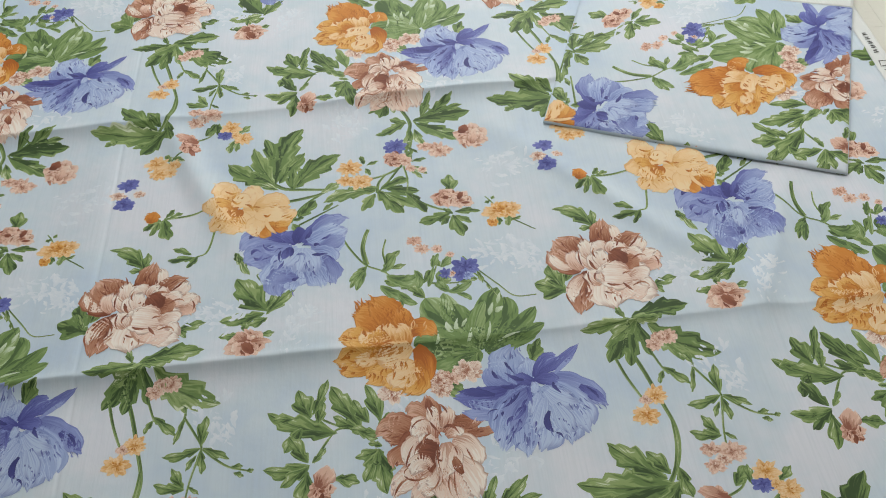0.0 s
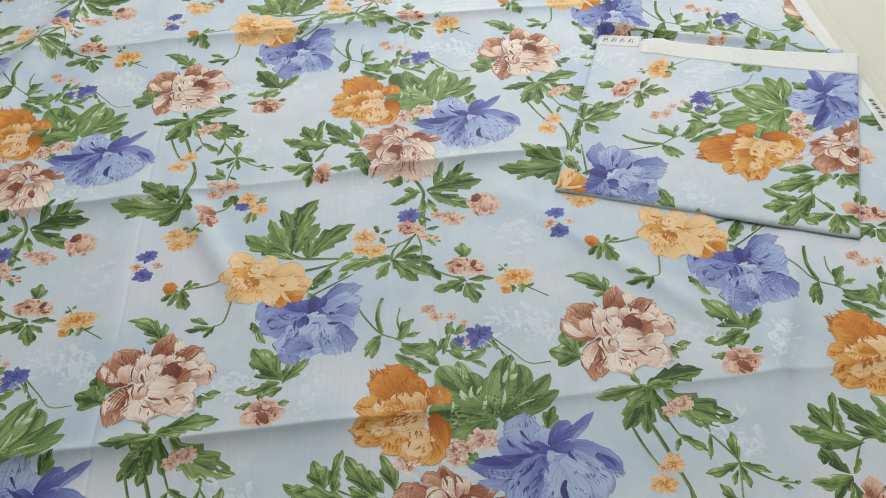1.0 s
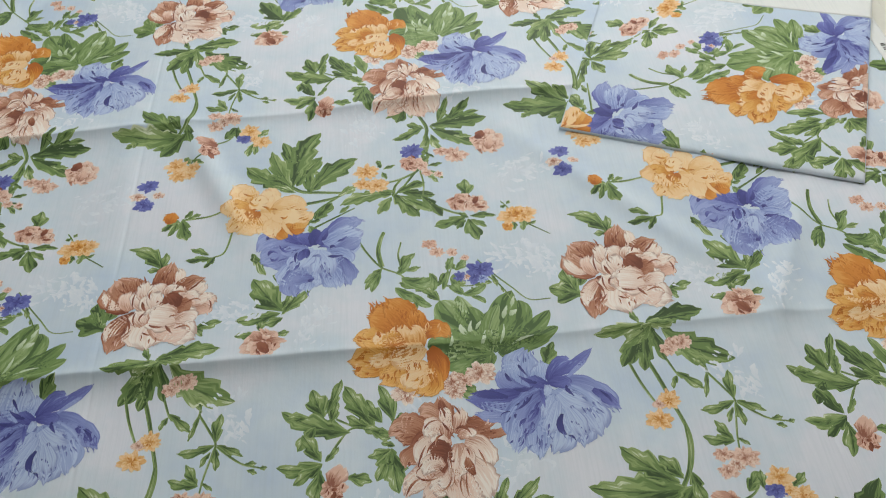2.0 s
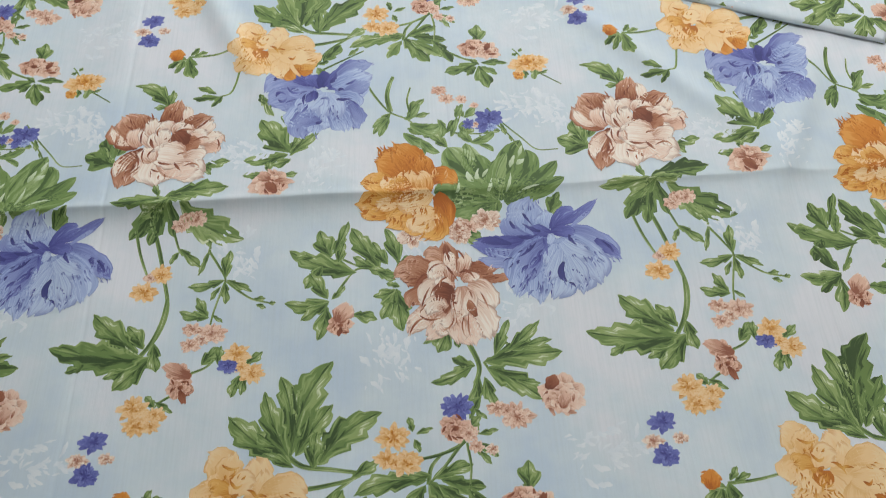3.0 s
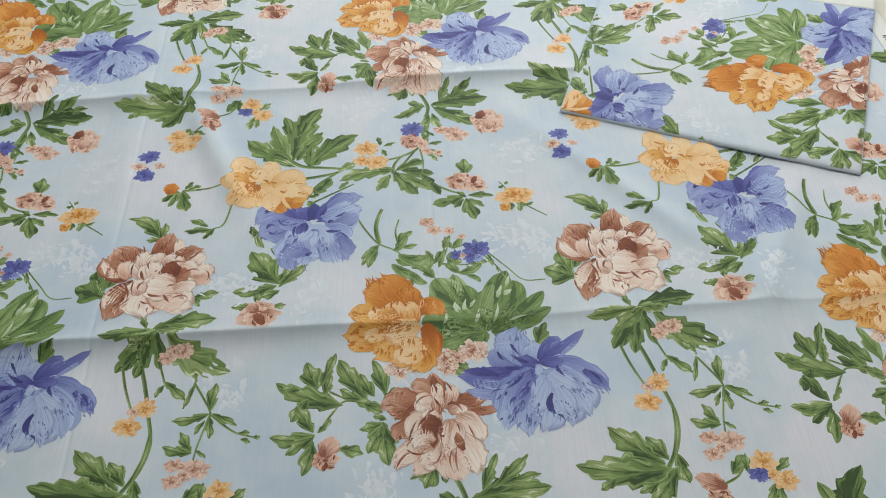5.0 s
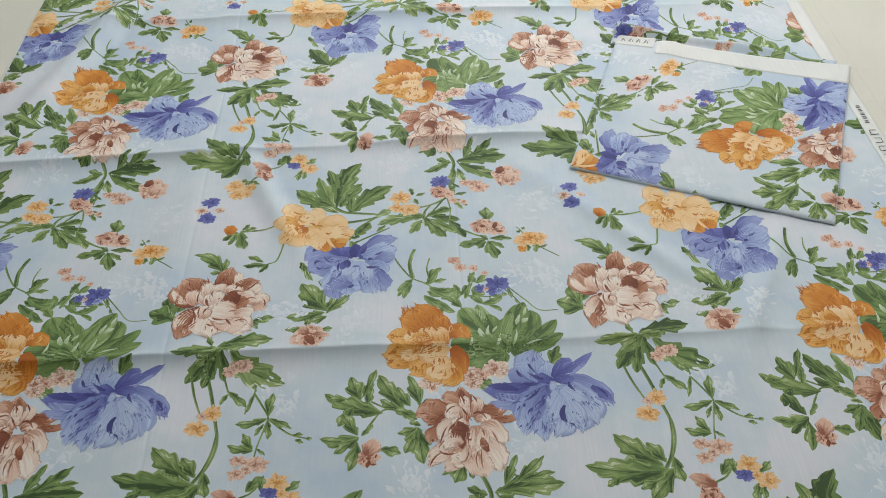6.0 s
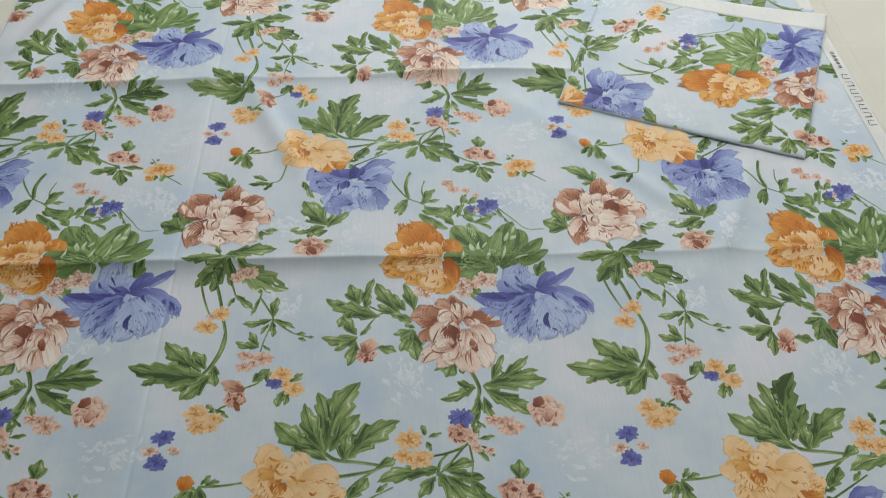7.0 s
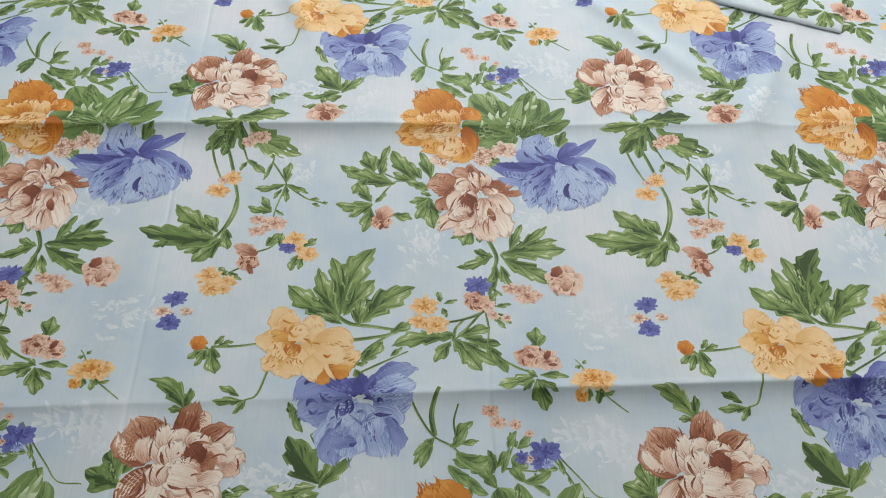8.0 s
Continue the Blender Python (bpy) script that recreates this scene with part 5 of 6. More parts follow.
plume(m, "periwinkle", 0.044, -0.387, -0.495, -0.354, -0.495, -0.324, -0.483, 0.4, 1)
plume(m, "violet", 0.034, -0.369, -0.496, -0.344, -0.487, -0.322, -0.474, 0.3, 0.9)
plume(m, "periwinkle", 0.056, -0.406, -0.499, -0.450, -0.542, -0.468, -0.579, 0.4, 1)
plume(m, "violet", 0.061, -0.411, -0.519, -0.445, -0.569, -0.449, -0.603, 0.2, 0.9)
plume(m, "periwinkle", 0.048, -0.411, -0.530, -0.424, -0.570, -0.426, -0.595, 0.2, 0.9)
plume(m, "periwinkle", 0.033, -0.400, -0.526, -0.403, -0.557, -0.407, -0.582, 0.5, 1)
plume(m, "violet", 0.058, -0.393, -0.512, -0.362, -0.552, -0.347, -0.583, 0.3, 0.9)
plume(m, "periwinkle", 0.049, -0.396, -0.520, -0.377, -0.564, -0.369, -0.590, 0.2, 0.9)
plume(m, "periwinkle", 0.041, -0.385, -0.504, -0.356, -0.515, -0.346, -0.536, 0.3, 0.9)
plume(m, "violet", 0.025, -0.363, -0.518, -0.346, -0.547, -0.341, -0.573, 0.2, 0.8)
plume(m, "periwinkle", 0.044, -0.404, -0.493, -0.407, -0.525, -0.413, -0.553, 0.8, 1)
plume(m, "periwinkle", 0.048, -0.409, -0.495, -0.435, -0.517, -0.452, -0.542, 0.8, 1)
plume(m, "periwinkle", 0.033, -0.398, -0.499, -0.383, -0.527, -0.381, -0.556, 0.8, 1)
plume(m, "violet", 0.029, -0.422, -0.488, -0.453, -0.492, -0.479, -0.484, 0.5, 1)
plume(m, "violet", 0.026, -0.413, -0.562, -0.439, -0.566, -0.456, -0.562, 0.2, 0.8)
plume(m, "cobalt", 0.017, -0.426, -0.488, -0.433, -0.502, -0.442, -0.516, 0, 0.6)
dab(m, "navy", 0.0090, -0.506, -0.460, -0.497, -0.451, -0.482, -0.448)
dab(m, "navy", 0.0087, -0.397, -0.470, -0.388, -0.459, -0.384, -0.444)
dab(m, "navy", 0.0084, -0.424, -0.570, -0.418, -0.570, -0.411, -0.565)
dab(m, "navy", 0.0073, -0.385, -0.512, -0.372, -0.514, -0.354, -0.513)
dab(m, "navy", 0.0074, -0.380, -0.492, -0.375, -0.487, -0.369, -0.491)
dab(m, "navy", 0.0058, -0.422, -0.491, -0.422, -0.503, -0.428, -0.514)
dab(m, "navy", 0.0055, -0.444, -0.495, -0.448, -0.510, -0.446, -0.525)
dab(m, "navy", 0.0055, -0.435, -0.490, -0.431, -0.496, -0.435, -0.511)
dab(m, "cobalt", 0.0074, -0.500, -0.502, -0.494, -0.490, -0.481, -0.496)
dab(m, "cobalt", 0.0073, -0.496, -0.508, -0.487, -0.514, -0.479, -0.502)
dab(m, "cobalt", 0.0056, -0.479, -0.475, -0.468, -0.491, -0.450, -0.489)
dab(m, "cobalt", 0.0057, -0.404, -0.487, -0.391, -0.485, -0.378, -0.496)
dab(m, "cobalt", 0.0057, -0.366, -0.476, -0.355, -0.471, -0.346, -0.463)
dab(m, "cobalt", 0.0047, -0.356, -0.518, -0.346, -0.528, -0.344, -0.539)
dab(m, "violet", 0.0070, -0.415, -0.510, -0.404, -0.508, -0.396, -0.517)
dab(m, "cobalt", 0.0051, -0.439, -0.522, -0.446, -0.537, -0.456, -0.545)
comb(m, "cobalt", 6, 0.0034, -0.466, -0.476, -0.435, -0.496, -0.010, -0.004)
comb(m, "cobalt", 5, 0.0034, -0.472, -0.502, -0.439, -0.528, -0.008, -0.007)
comb(m, "periwinkle", 6, 0.0046, -0.457, -0.521, -0.413, -0.551, -0.005, -0.013)
comb(m, "cobalt", 4, 0.0034, -0.389, -0.532, -0.381, -0.559, 0.003, -0.011)
comb(m, "violet", 6, 0.0034, -0.407, -0.519, -0.383, -0.547, 0.002, -0.014)
comb(m, "periwinkle", 5, 0.0034, -0.368, -0.461, -0.334, -0.443, 0.012, 0.007)
comb(m, "violet", 4, 0.0034, -0.456, -0.574, -0.426, -0.593, -0.002, -0.015)
comb(m, "violet", 4, 0.0034, -0.370, -0.559, -0.349, -0.578, 0.003, -0.015)

m = motif("printed_rose")
plume(m, "peach", 0.053, -0.535, -0.362, -0.556, -0.326, -0.579, -0.306)
plume(m, "peach", 0.042, -0.545, -0.360, -0.543, -0.331, -0.539, -0.308)
plume(m, "peach", 0.057, -0.522, -0.367, -0.506, -0.345, -0.510, -0.315, 0.4, 1)
plume(m, "peach", 0.033, -0.512, -0.371, -0.495, -0.359, -0.492, -0.335, 0.4, 1)
plume(m, "peach", 0.056, -0.540, -0.374, -0.570, -0.358, -0.580, -0.351)
plume(m, "peach", 0.061, -0.539, -0.382, -0.570, -0.380, -0.584, -0.392)
plume(m, "peach", 0.052, -0.539, -0.389, -0.565, -0.408, -0.583, -0.407)
plume(m, "peach", 0.060, -0.535, -0.389, -0.548, -0.420, -0.560, -0.436)
plume(m, "peach", 0.059, -0.531, -0.388, -0.526, -0.419, -0.523, -0.440)
plume(m, "peach", 0.053, -0.525, -0.381, -0.502, -0.400, -0.489, -0.416, 0.4, 1)
plume(m, "amber", 0.029, -0.538, -0.367, -0.559, -0.360, -0.571, -0.361, 0.4, 1)
plume(m, "peach", 0.043, -0.534, -0.372, -0.523, -0.355, -0.505, -0.352, 0.6, 1)
plume(m, "peach", 0.042, -0.539, -0.384, -0.556, -0.392, -0.568, -0.401, 0.6, 1)
plume(m, "peach", 0.040, -0.531, -0.386, -0.519, -0.407, -0.514, -0.426, 0.6, 1)
plume(m, "ochre", 0.037, -0.474, -0.417, -0.475, -0.440, -0.467, -0.454, 0.3, 1)
plume(m, "ochre", 0.030, -0.458, -0.426, -0.444, -0.435, -0.434, -0.442, 0.3, 1)
plume(m, "amber", 0.043, -0.477, -0.412, -0.445, -0.414, -0.422, -0.407)
plume(m, "peach", 0.033, -0.453, -0.407, -0.432, -0.403, -0.414, -0.393, 0.4, 1)
plume(m, "peach", 0.040, -0.488, -0.397, -0.494, -0.426, -0.488, -0.451, 0.4, 1)
plume(m, "peach", 0.056, -0.495, -0.383, -0.460, -0.369, -0.427, -0.379, 0.4, 1)
plume(m, "peach", 0.037, -0.490, -0.366, -0.462, -0.357, -0.440, -0.361, 0.3, 0.9)
plume(m, "peach", 0.045, -0.492, -0.390, -0.468, -0.397, -0.434, -0.393, 0.5, 1)
plume(m, "peach", 0.009, -0.473, -0.409, -0.468, -0.430, -0.455, -0.449, 0.7, 1)
plume(m, "amber", 0.030, -0.528, -0.376, -0.533, -0.384, -0.546, -0.372, 0, 0.5)
plume(m, "amber", 0.017, -0.543, -0.379, -0.538, -0.391, -0.524, -0.398, 0, 0.5)
dab(m, "amber", 0.0049, -0.556, -0.323, -0.543, -0.331, -0.529, -0.328)
dab(m, "amber", 0.0048, -0.571, -0.361, -0.563, -0.358, -0.558, -0.351)
dab(m, "amber", 0.0058, -0.542, -0.348, -0.533, -0.360, -0.523, -0.355)
dab(m, "amber", 0.0053, -0.516, -0.364, -0.504, -0.371, -0.499, -0.385)
dab(m, "ochre", 0.0060, -0.478, -0.397, -0.470, -0.402, -0.464, -0.395)
dab(m, "amber", 0.0048, -0.485, -0.376, -0.496, -0.373, -0.503, -0.378)
dab(m, "amber", 0.0035, -0.539, -0.403, -0.529, -0.407, -0.521, -0.405)
comb(m, "amber", 9, 0.0034, -0.564, -0.370, -0.549, -0.406, -0.003, -0.011)
comb(m, "amber", 8, 0.0034, -0.549, -0.408, -0.509, -0.409, 0.005, -0.009)
comb(m, "amber", 7, 0.0034, -0.558, -0.348, -0.524, -0.345, 0.006, 0.008)
comb(m, "amber", 6, 0.0034, -0.575, -0.390, -0.562, -0.422, -0.008, -0.007)
comb(m, "peach", 8, 0.0046, -0.558, -0.375, -0.521, -0.391, -0.006, -0.010)
comb(m, "amber", 5, 0.0034, -0.468, -0.371, -0.439, -0.383, 0.010, -0.004)
comb(m, "amber", 6, 0.0034, -0.444, -0.405, -0.425, -0.412, 0.011, 0.005)


# faint tone-on-tone sprays in the ground of the cloth
for gx, gy, lean in ((-0.85, -0.32, 0.3), (-0.85, 0.35, 2.2), (-0.42, 0.22, 1.0), (-0.01, 0.35, 2.9), (-0.3, -0.16, 1.7), (-0.1, -0.07, 0.5), (-0.25, 0.08, 1.2), (-0.56, 0.27, 3.1), (-0.55, 0.05, 1.9)):
    m = motif("printed_pale_spray")
    for j in range(46):
        a = lean + PICK.uniform(-1.1, 1.1)
        along, off = PICK.uniform(-0.055, 0.055), PICK.gauss(0, 0.018)
        sx, sy = gx + along * math.cos(lean) - off * math.sin(lean), gy + along * math.sin(lean) + off * math.cos(lean)
        s = PICK.uniform(0.008, 0.030)
        leaf(m, sx, sy, sx + s * math.cos(a), sy + s * math.sin(a), PICK.uniform(0.18, 0.45), PICK.uniform(-0.25, 0.25), "pale", 2)

REPEAT_X, REPEAT_Y = 0.872, 0.908
LABELS = {
    "printed_leaf_spray": "green printed leaf spray on the cotton",
    "printed_small_flower": "small printed flowers on the cotton",
    "printed_rosebud": "printed pinkish tan rosebud",
    "printed_rose": "printed rose with soft petals",
    "printed_flower_bud": "printed orange flower bud",
    "printed_dahlia": "printed orange dahlia",
    "printed_peony": "large printed peony",
    "printed_iris": "printed violet blue iris",
    "printed_pale_spray": "faint white printed spray",
}
MOTIFS = [m for m in MOTIFS if m["blades"]]
level, bloom = 0, 0
for m in MOTIFS:
    if m["kind"] == "printed_pale_spray":
        base = 0.00008
    elif m["kind"] == "printed_leaf_spray":
        base = 0.00013 + 0.00004 * (level % 4)
        level += 1
    elif m["kind"] in ("printed_small_flower", "printed_rosebud", "printed_flower_bud"):
        base = 0.00032
    else:
        base = 0.00036 + 0.00012 * (bloom % 3)
        bloom += 1
    m["lifts"] = [base + 0.0000025 * k for k in m["layers"]]
    m["all"] = np.concatenate([blade[0] for blade in m["blades"]])


def warped(p, q):
    """The cloth's own stretch and skew where it lies: from the print's plan to the floor's."""
    x, y = p.copy(), q.copy()
    for _ in range(5):
        x, y = (p + 0.0040 * x - 0.0129 * y + 0.0026 * x * y - 0.0186 * y * y + 0.0082 * x * x,
                q + 0.0222 * x + 0.0075 * y + 0.0456 * x * y + 0.0288 * y * y + 0.0269 * x * x)
    return x, y


CUTS = [((0, c + d, 0), (-slope, 1, 0), c, slope) for c, slope, *_ in FOLDS for d in (-0.022, -0.012, -0.006, -0.002, 0.0, 0.003)]


def print_piece(name, blades, lifts, i, j, lay, clip, drape, folded):
    """One object of the blades given, clipped to the cloth, creased where it is creased, and laid on it."""
    x0, y0, x1, y1 = clip
    count, verts, faces = 0, [], []
    for (pts, quads, uv, dye, role), lift in zip(blades, lifts):
        x, y = lay(pts[:, 0] + i * REPEAT_X, pts[:, 1] + j * REPEAT_Y)
        verts.append(np.stack([x, y, np.full(len(x), lift)], 1))
        faces.append(quads + count)
        count += len(x)
    verts, faces = np.concatenate(verts), np.concatenate(faces)
    lo, hi = verts.min(0), verts.max(0)
    if hi[0] < x0 + 0.002 or lo[0] > x1 - 0.002 or hi[1] < y0 + 0.002 or lo[1] > y1 - 0.002:
        return None
    me = bpy.data.meshes.new(name)
    me.from_pydata(verts.tolist(), [], faces.tolist())
    dyes = np.concatenate([np.full(len(b[1]), b[3]) for b in blades])
    used = np.unique(dyes)
    for k in used:
        me.materials.append(DYE[DYES[k]])
    me.polygons.foreach_set("material_index", np.searchsorted(used, dyes).astype(np.int32))
    uv = np.concatenate([b[2] for b in blades])
    me.uv_layers.new(name="UVMap").data.foreach_set("uv", uv[faces.ravel()].astype(np.float32).ravel())
    out = [(co, no) for co, no, hit in (((x0, 0, 0), (-1, 0, 0), lo[0] < x0), ((x1, 0, 0), (1, 0, 0), hi[0] > x1), ((0, y0, 0), (0, -1, 0), lo[1] < y0), ((0, y1, 0), (0, 1, 0), hi[1] > y1)) if hit]
    cuts = []
    if folded:
        mid = (lo[0] + hi[0]) / 2
        cuts = [(co, no) for co, no, c, slope in CUTS if lo[1] - 0.03 < c + slope * mid < hi[1] + 0.03]
        cuts += [((c + d, 0, 0), (1, 0, 0)) for c in UPRIGHT if lo[0] < c < hi[0] for d in (-0.007, -0.0035, 0.0, 0.0035, 0.007)]
    if out or cuts:
        bm = bmesh.new()
        bm.from_mesh(me)
        for co, no in cuts:
            bmesh.ops.bisect_plane(bm, geom=bm.verts[:] + bm.edges[:] + bm.faces[:], plane_co=co, plane_no=no)
        for co, no in out:
            bmesh.ops.bisect_plane(bm, geom=bm.verts[:] + bm.edges[:] + bm.faces[:], plane_co=co, plane_no=no, clear_outer=True)
        bm.to_mesh(me)
        bm.free()
        if not me.polygons:
            bpy.data.meshes.remove(me)
            return None
    co = np.empty(len(me.vertices) * 3, np.float32)
    me.vertices.foreach_get("co", co)
    co = co.reshape(-1, 3).astype(float)
    X, Y, Z = drape(co[:, 0], co[:, 1])
    me.vertices.foreach_set("co", np.stack([X, Y, Z + co[:, 2]], 1).astype(np.float32).ravel())
    me.polygons.foreach_set("use_smooth", [True] * len(me.polygons))
    me.update()
    return new(name, me)


def print_on(parent, cells, lay, clip, drape, folded=False, fine=None):
    """Lay the repeat in the cells given: lay(p, q) -> place on the cloth, clip: its rectangle, drape(x, y) -> X, Y, Z.
    Inside the stretch fine each leaf and petal is a piece of its own; past it a motif is one."""
    for i, j in cells:
        for m in MOTIFS:
            x, y = lay(m["all"][:, 0] + i * REPEAT_X, m["all"][:, 1] + j * REPEAT_Y)
            if x.max() < clip[0] or x.min() > clip[2] or y.max() < clip[1] or y.min() > clip[3]:
                continue
            blades, lifts = m["blades"], m["lifts"]
            split = fine and fine[0] < x.mean() < fine[2] and fine[1] < y.mean() < fine[3] and m["kind"] not in ("printed_small_flower", "printed_pale_spray", "printed_rosebud", "printed_flower_bud")
            core = range(len(blades))
            if split:
                core = [0]
            small = [k for k, b in enumerate(blades) if split and k not in core and len(b[1]) < 40 and b[4] != "stem"]
            ob = print_piece(m["kind"], [blades[k] for k in core], [lifts[k] for k in core], i, j, lay, clip, drape, folded)
            if not ob:
                continue
            ob.parent = parent
            tagged(ob, LABELS[m["kind"]])
            if not split and len(blades) > 1:
                tagged(ob, kind="stuff")
            pieces = [(blades[k][4], [k]) for k in range(len(blades)) if k not in core and k not in small]
            for name, ks in pieces + ([("brushwork", small)] if small else []):
                piece = print_piece(name, [blades[k] for k in ks], [lifts[k] for k in ks], i, j, lay, clip, drape, folded)
                if piece:
                    piece.parent = ob
                    if len(ks) > 1:
                        tagged(piece, kind="stuff")


print_on(bedsheet, [(i, j) for i in range(-2, 3) for j in range(-2, 4)], warped, (PRINT_LEFT + 0.001, NEAR + 0.004, PRINT_RIGHT - 0.001, FAR - 0.004), lambda x, y: (x, y, relief(x, y)), True, (-0.95, -0.62, 0.45, 0.42))


# ---------------------------------------------------------------- folded pillowcase cloth
SIDE, DEPTH = 0.637, 0.69
BL, BR, TR, TL = (np.array(c) for c in ((0.113, 0.719), (0.716, 0.498), (0.995, 1.147), (0.349, 1.331)))
THICK = 0.008


def pillow_xy(s, t):
    a, b = s / SIDE, t / DEPTH
    return [BL[k] * (1 - a) * (1 - b) + BR[k] * a * (1 - b) + TR[k] * a * b + TL[k] * (1 - a) * b for k in (0, 1)]


def pillow_top(s, t):
    x, y = pillow_xy(s, t)
    z = 0.012 + THICK + 0.002 * np.sin(5 * s + 3 * t) * np.sin(6 * t - 2 * s) + 0.0025 * hump(s - 0.108 - 0.01 * t, 0.006) * band(t, 0.25, 0.8, 0.05)
    z = z + 0.010 * hump(s - 0.15, 0.035) * band(t, 0.60, 0.9, 0.02) + 0.004 * np.sin(11 * s) * band(t, 0.60, 0.9, 0.03)
    rim = np.minimum.reduce([s, SIDE - s, t])
    fall = np.clip(1 - rim / 0.011, 0, 1)
    return x, y, z - 0.004 * fall ** 2


pillowcase = new("folded_pillowcase_cloth")
tagged(pillowcase, "folded pale blue floral cotton pillowcase cloth on the bedsheet", "folded cloth")


def pillow_layer(name, mat, s0, t0, s1, t1, z0, z1, wave, label=""):
    def lay(s, t):
        x, y = pillow_xy(s, t)
        rim = np.minimum.reduce([s - s0, s1 - s, t - t0, t1 - t])
        return x, y, z1 + wave * np.sin(14 * s + 5 * t + z1 * 900) - (z1 - z0) * 0.5 * np.clip(1 - rim / 0.008, 0, 1) ** 2
    return sheet_object(name, mat, np.linspace(s0, s1, 40), np.linspace(t0, t1, 40), lay, pillowcase, label, skirt=(z1 - z0) * 0.5)


pillow_layer("fold", COTTON, 0.010, 0.020, SIDE - 0.010, DEPTH - 0.02, 0.007, 0.011, 0.0004)
pillow_layer("fold", COTTON, 0.004, 0.014, SIDE - 0.016, DEPTH - 0.02, 0.011, 0.015, 0.0004)


def curl(s, t):
    """The under layers that fan out behind the top panel, a little lifted."""
    x, y = pillow_xy(s, t)
    w = np.clip((t - DEPTH + 0.012) / 0.030, 0, 1)
    w = w * w * (3 - 2 * w)
    return x, y, 0.014 + (0.026 - 0.034 * s) * w + 0.003 * np.sin(19 * s + 1) * w


def curl_low(s, t):
    x, y, z = curl(s, t)
    return x, y, z - 0.006 - 0.002 * np.sin(13 * s)


BACK = (-0.010, DEPTH - 0.05, 0.46, DEPTH + 0.020)
sheet_object("fold", COTTON, np.linspace(BACK[0], BACK[2], 60), np.linspace(BACK[1], BACK[3], 14), curl, pillowcase, skirt=0.001)
sheet_object("fold", COTTON, np.linspace(BACK[0] - 0.004, 0.60, 60), np.linspace(BACK[1], BACK[3] + 0.008, 14), curl_low, pillowcase, skirt=0.001)
sheet_object("top_panel", COTTON, np.linspace(0, SIDE, 90), np.linspace(0, DEPTH - 0.035, 90), pillow_top, pillowcase, skirt=0.004)


def band_place(s, t):
    """The white edge is narrower towards the crease."""
    t = np.where(s > 0.11, DEPTH - 0.095 + (t - DEPTH + 0.095) * (0.62 + 0.33 * s / SIDE), t)
    x, y, z = pillow_top(s, t)
    return x, y, z + 0.0006


sheet_object("selvedge", WHITE, np.linspace(0.112, SIDE, 70), np.linspace(DEPTH - 0.095, DEPTH, 14), band_place, pillowcase, "plain white woven selvedge edge", skirt=0.004)
sheet_object("selvedge", WHITE, np.linspace(0.0, 0.106, 20), np.linspace(DEPTH - 0.065, DEPTH - 0.012, 10), band_place, pillowcase, "white selvedge with small dark printed marks", skirt=0.004)

def on_pillow(p, q):
    """From the print's plan to the folded cloth's own sides, the print turned a quarter."""
    x, y = 0.892 + 0.609 * p - 0.948 * q - BL[0], 0.950 + 0.915 * p + 0.407 * q - BL[1]
    ex, ey = (BR - BL) / SIDE, (TL - BL) / DEPTH
    det = ex[0] * ey[1] - ex[1] * ey[0]
    return (x * ey[1] - y * ey[0]) / det, (ex[0] * y - ex[1] * x) / det


print_on(pillowcase, [(i, j) for i in range(-3, 3) for j in range(-3, 3)], on_pillow, (0.002, 0.002, SIDE - 0.002, DEPTH - 0.097), pillow_top, False, (0.0, 0.0, SIDE, DEPTH))


def on_curl(p, q):
    s, t = on_pillow(p, q)
    return s + 0.10, t + 0.36


print_on(pillowcase, [(i, j) for i in range(-3, 3) for j in range(-3, 3)], on_curl, BACK, curl)
print_on(pillowcase, [(i, j) for i in range(-3, 3) for j in range(-3, 3)], lambda p, q: [c + d for c, d in zip(on_curl(p, q), (0.25, 0.13))], (BACK[0] - 0.004, BACK[1], 0.60, BACK[3] + 0.008), curl_low)


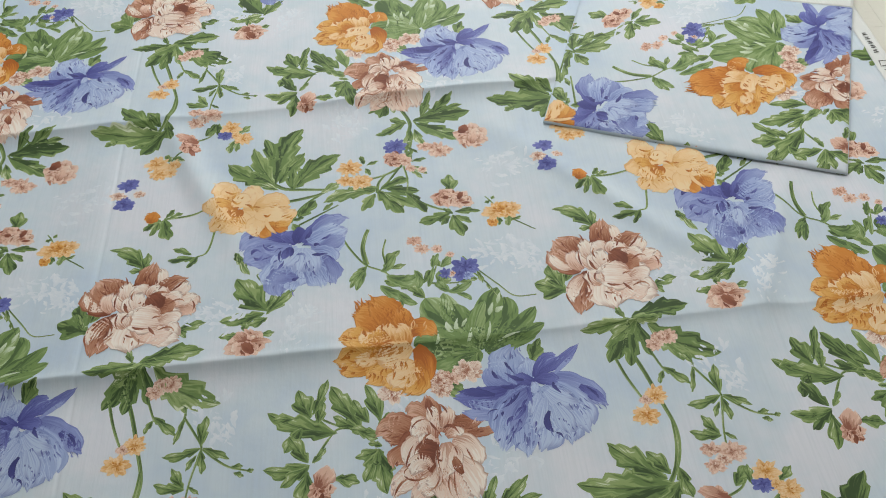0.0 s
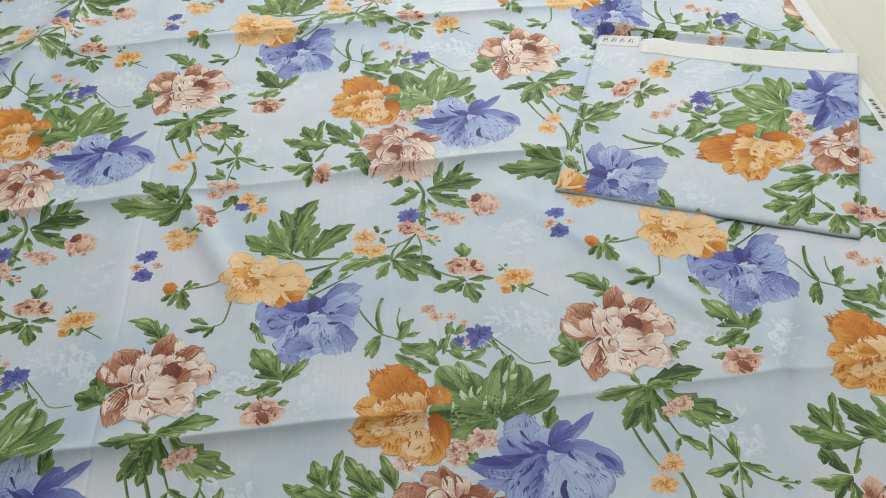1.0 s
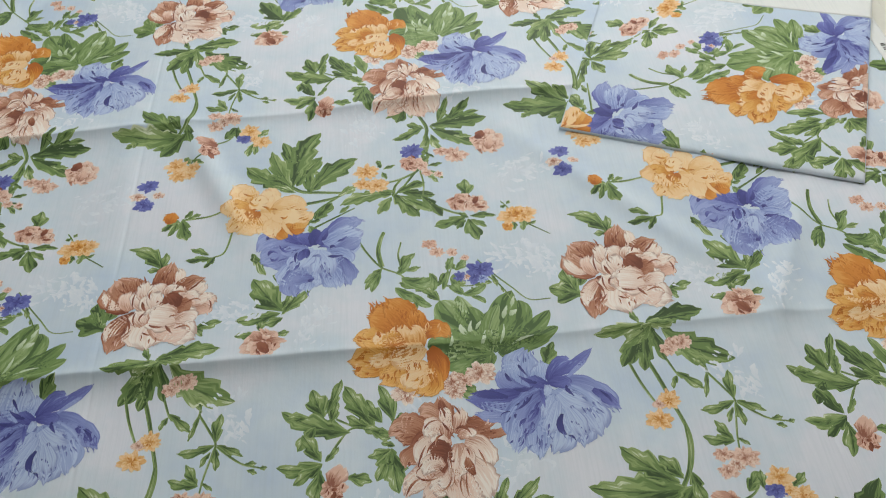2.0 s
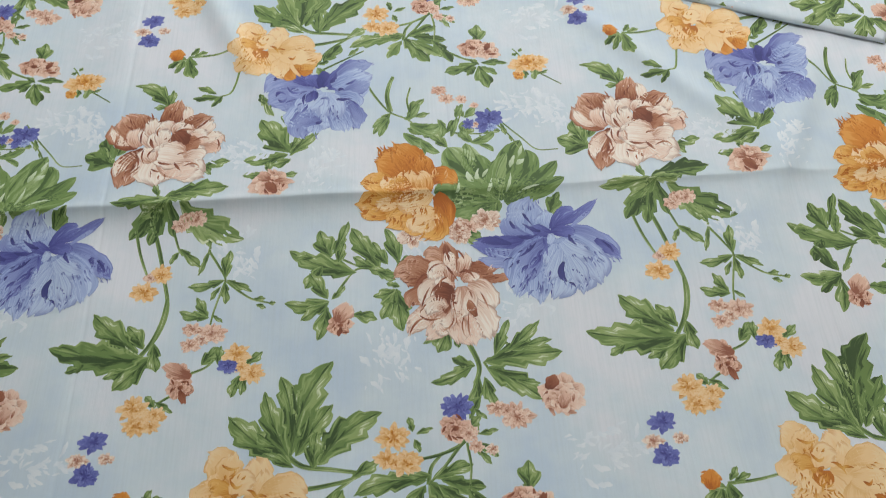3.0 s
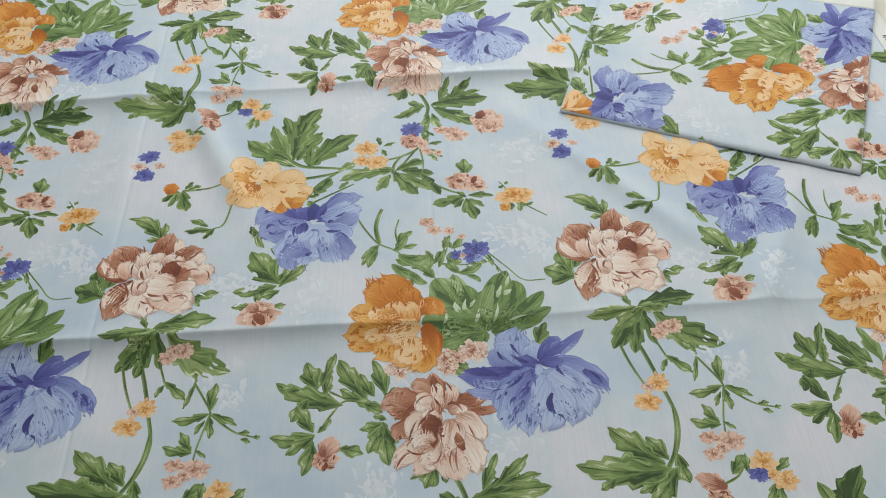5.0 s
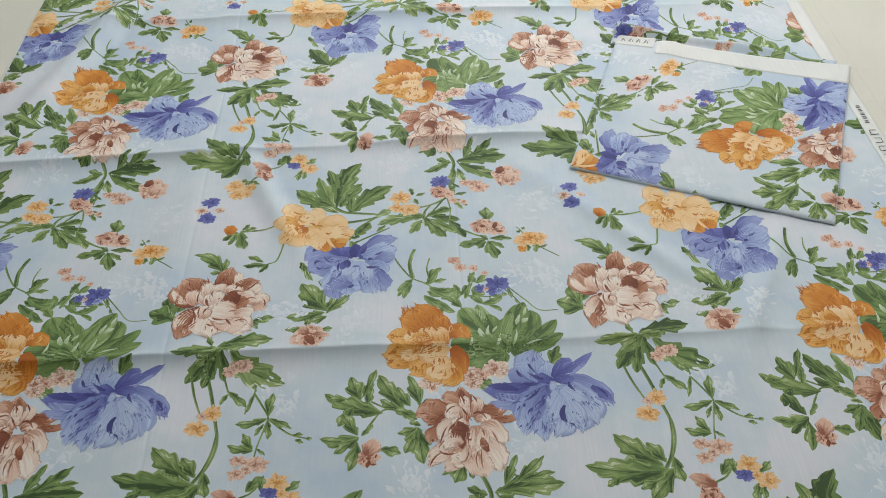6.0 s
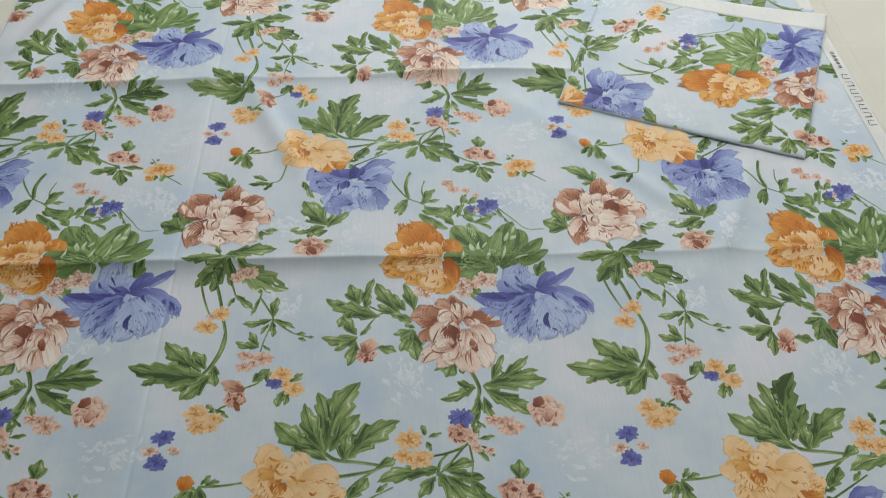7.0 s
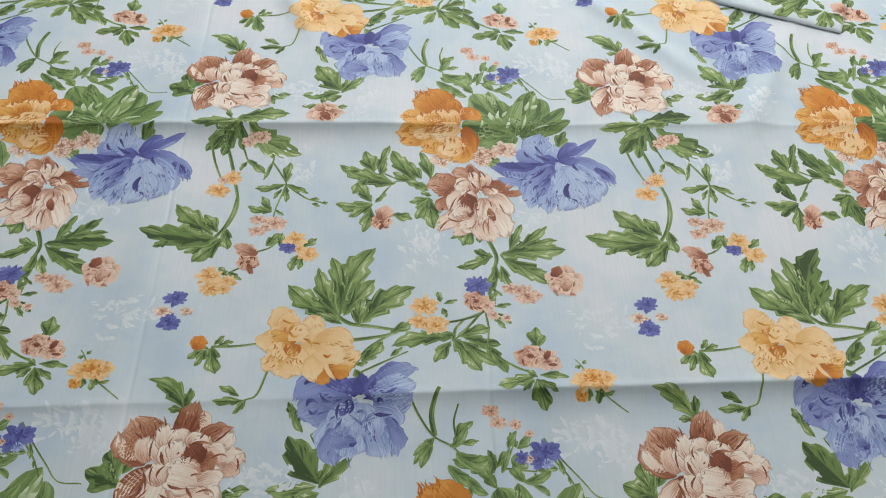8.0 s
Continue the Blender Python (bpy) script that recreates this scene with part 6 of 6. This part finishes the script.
# dark printed marks on the selvedges
def mark(parent, place, a0, b0, a1, b1, width):
    """A short inked stroke between two places of the selvedge's own plan."""
    a, b = np.array([a0, b0]), np.array([a1, b1])
    d = (b - a) / np.hypot(*(b - a))
    n = np.array([-d[1], d[0]]) * width / 2
    pts = [a - n, b - n, b + n, a + n]
    bm = bmesh.new()
    bm.faces.new([bm.verts.new([float(c) for c in place(np.array(p[0]), np.array(p[1]))]) for p in pts])
    bmesh.ops.recalc_face_normals(bm, faces=bm.faces[:])
    part("printed_mark", bm, INK, parent)


def sheet_ink(x, y):
    return x, y, relief(x, y) + 0.0009


def pillow_ink(s, t):
    x, y, z = pillow_top(s, t)
    return x, y, z + 0.0014


for k in range(7):
    y = 0.64 + 0.034 * k
    mark(bedsheet, sheet_ink, 0.941, y, 0.965, y + 0.005, 0.0030)
    mark(bedsheet, sheet_ink, 0.942 + 0.020 * (k % 2), y + 0.004, 0.944 + 0.020 * (k % 2), y + 0.020, 0.0018)
    mark(bedsheet, sheet_ink, 0.943, y + 0.020, 0.963, y + 0.022, 0.0022)
for k in range(5):
    y = 0.895 + 0.017 * k
    mark(bedsheet, sheet_ink, 0.945, y, 0.958, y + 0.003, 0.0035)
    mark(bedsheet, sheet_ink, 0.946, y + 0.007, 0.957, y + 0.009, 0.0030)
for k in range(4):
    s = 0.014 + 0.021 * k
    mark(pillowcase, pillow_ink, s, DEPTH - 0.046, s + 0.005, DEPTH - 0.028, 0.0028)
    mark(pillowcase, pillow_ink, s + 0.010, DEPTH - 0.046, s + 0.008 + 0.002 * (k % 2), DEPTH - 0.028, 0.0014)
    mark(pillowcase, pillow_ink, s + 0.003, DEPTH - 0.036 - 0.008 * (k % 2), s + 0.010, DEPTH - 0.037 - 0.006 * (k % 2), 0.0012)

# floor tiles
tile_mesh = bpy.data.meshes.new("tile")
bm = bevelled(0.0003, 0.0, 0.0, -0.012, 0.5994, 0.5994, 0.0)
bm.to_mesh(tile_mesh)
bm.free()
tile_mesh.materials.append(TILE)
for i in range(10):
    for j in range(13):
        tile = new("tile", tile_mesh)
        tile.parent = floor
        tile.location = (X0 + 0.02 + 0.6 * i, Y0 + 0.0015 + 0.6 * j, 0.0)
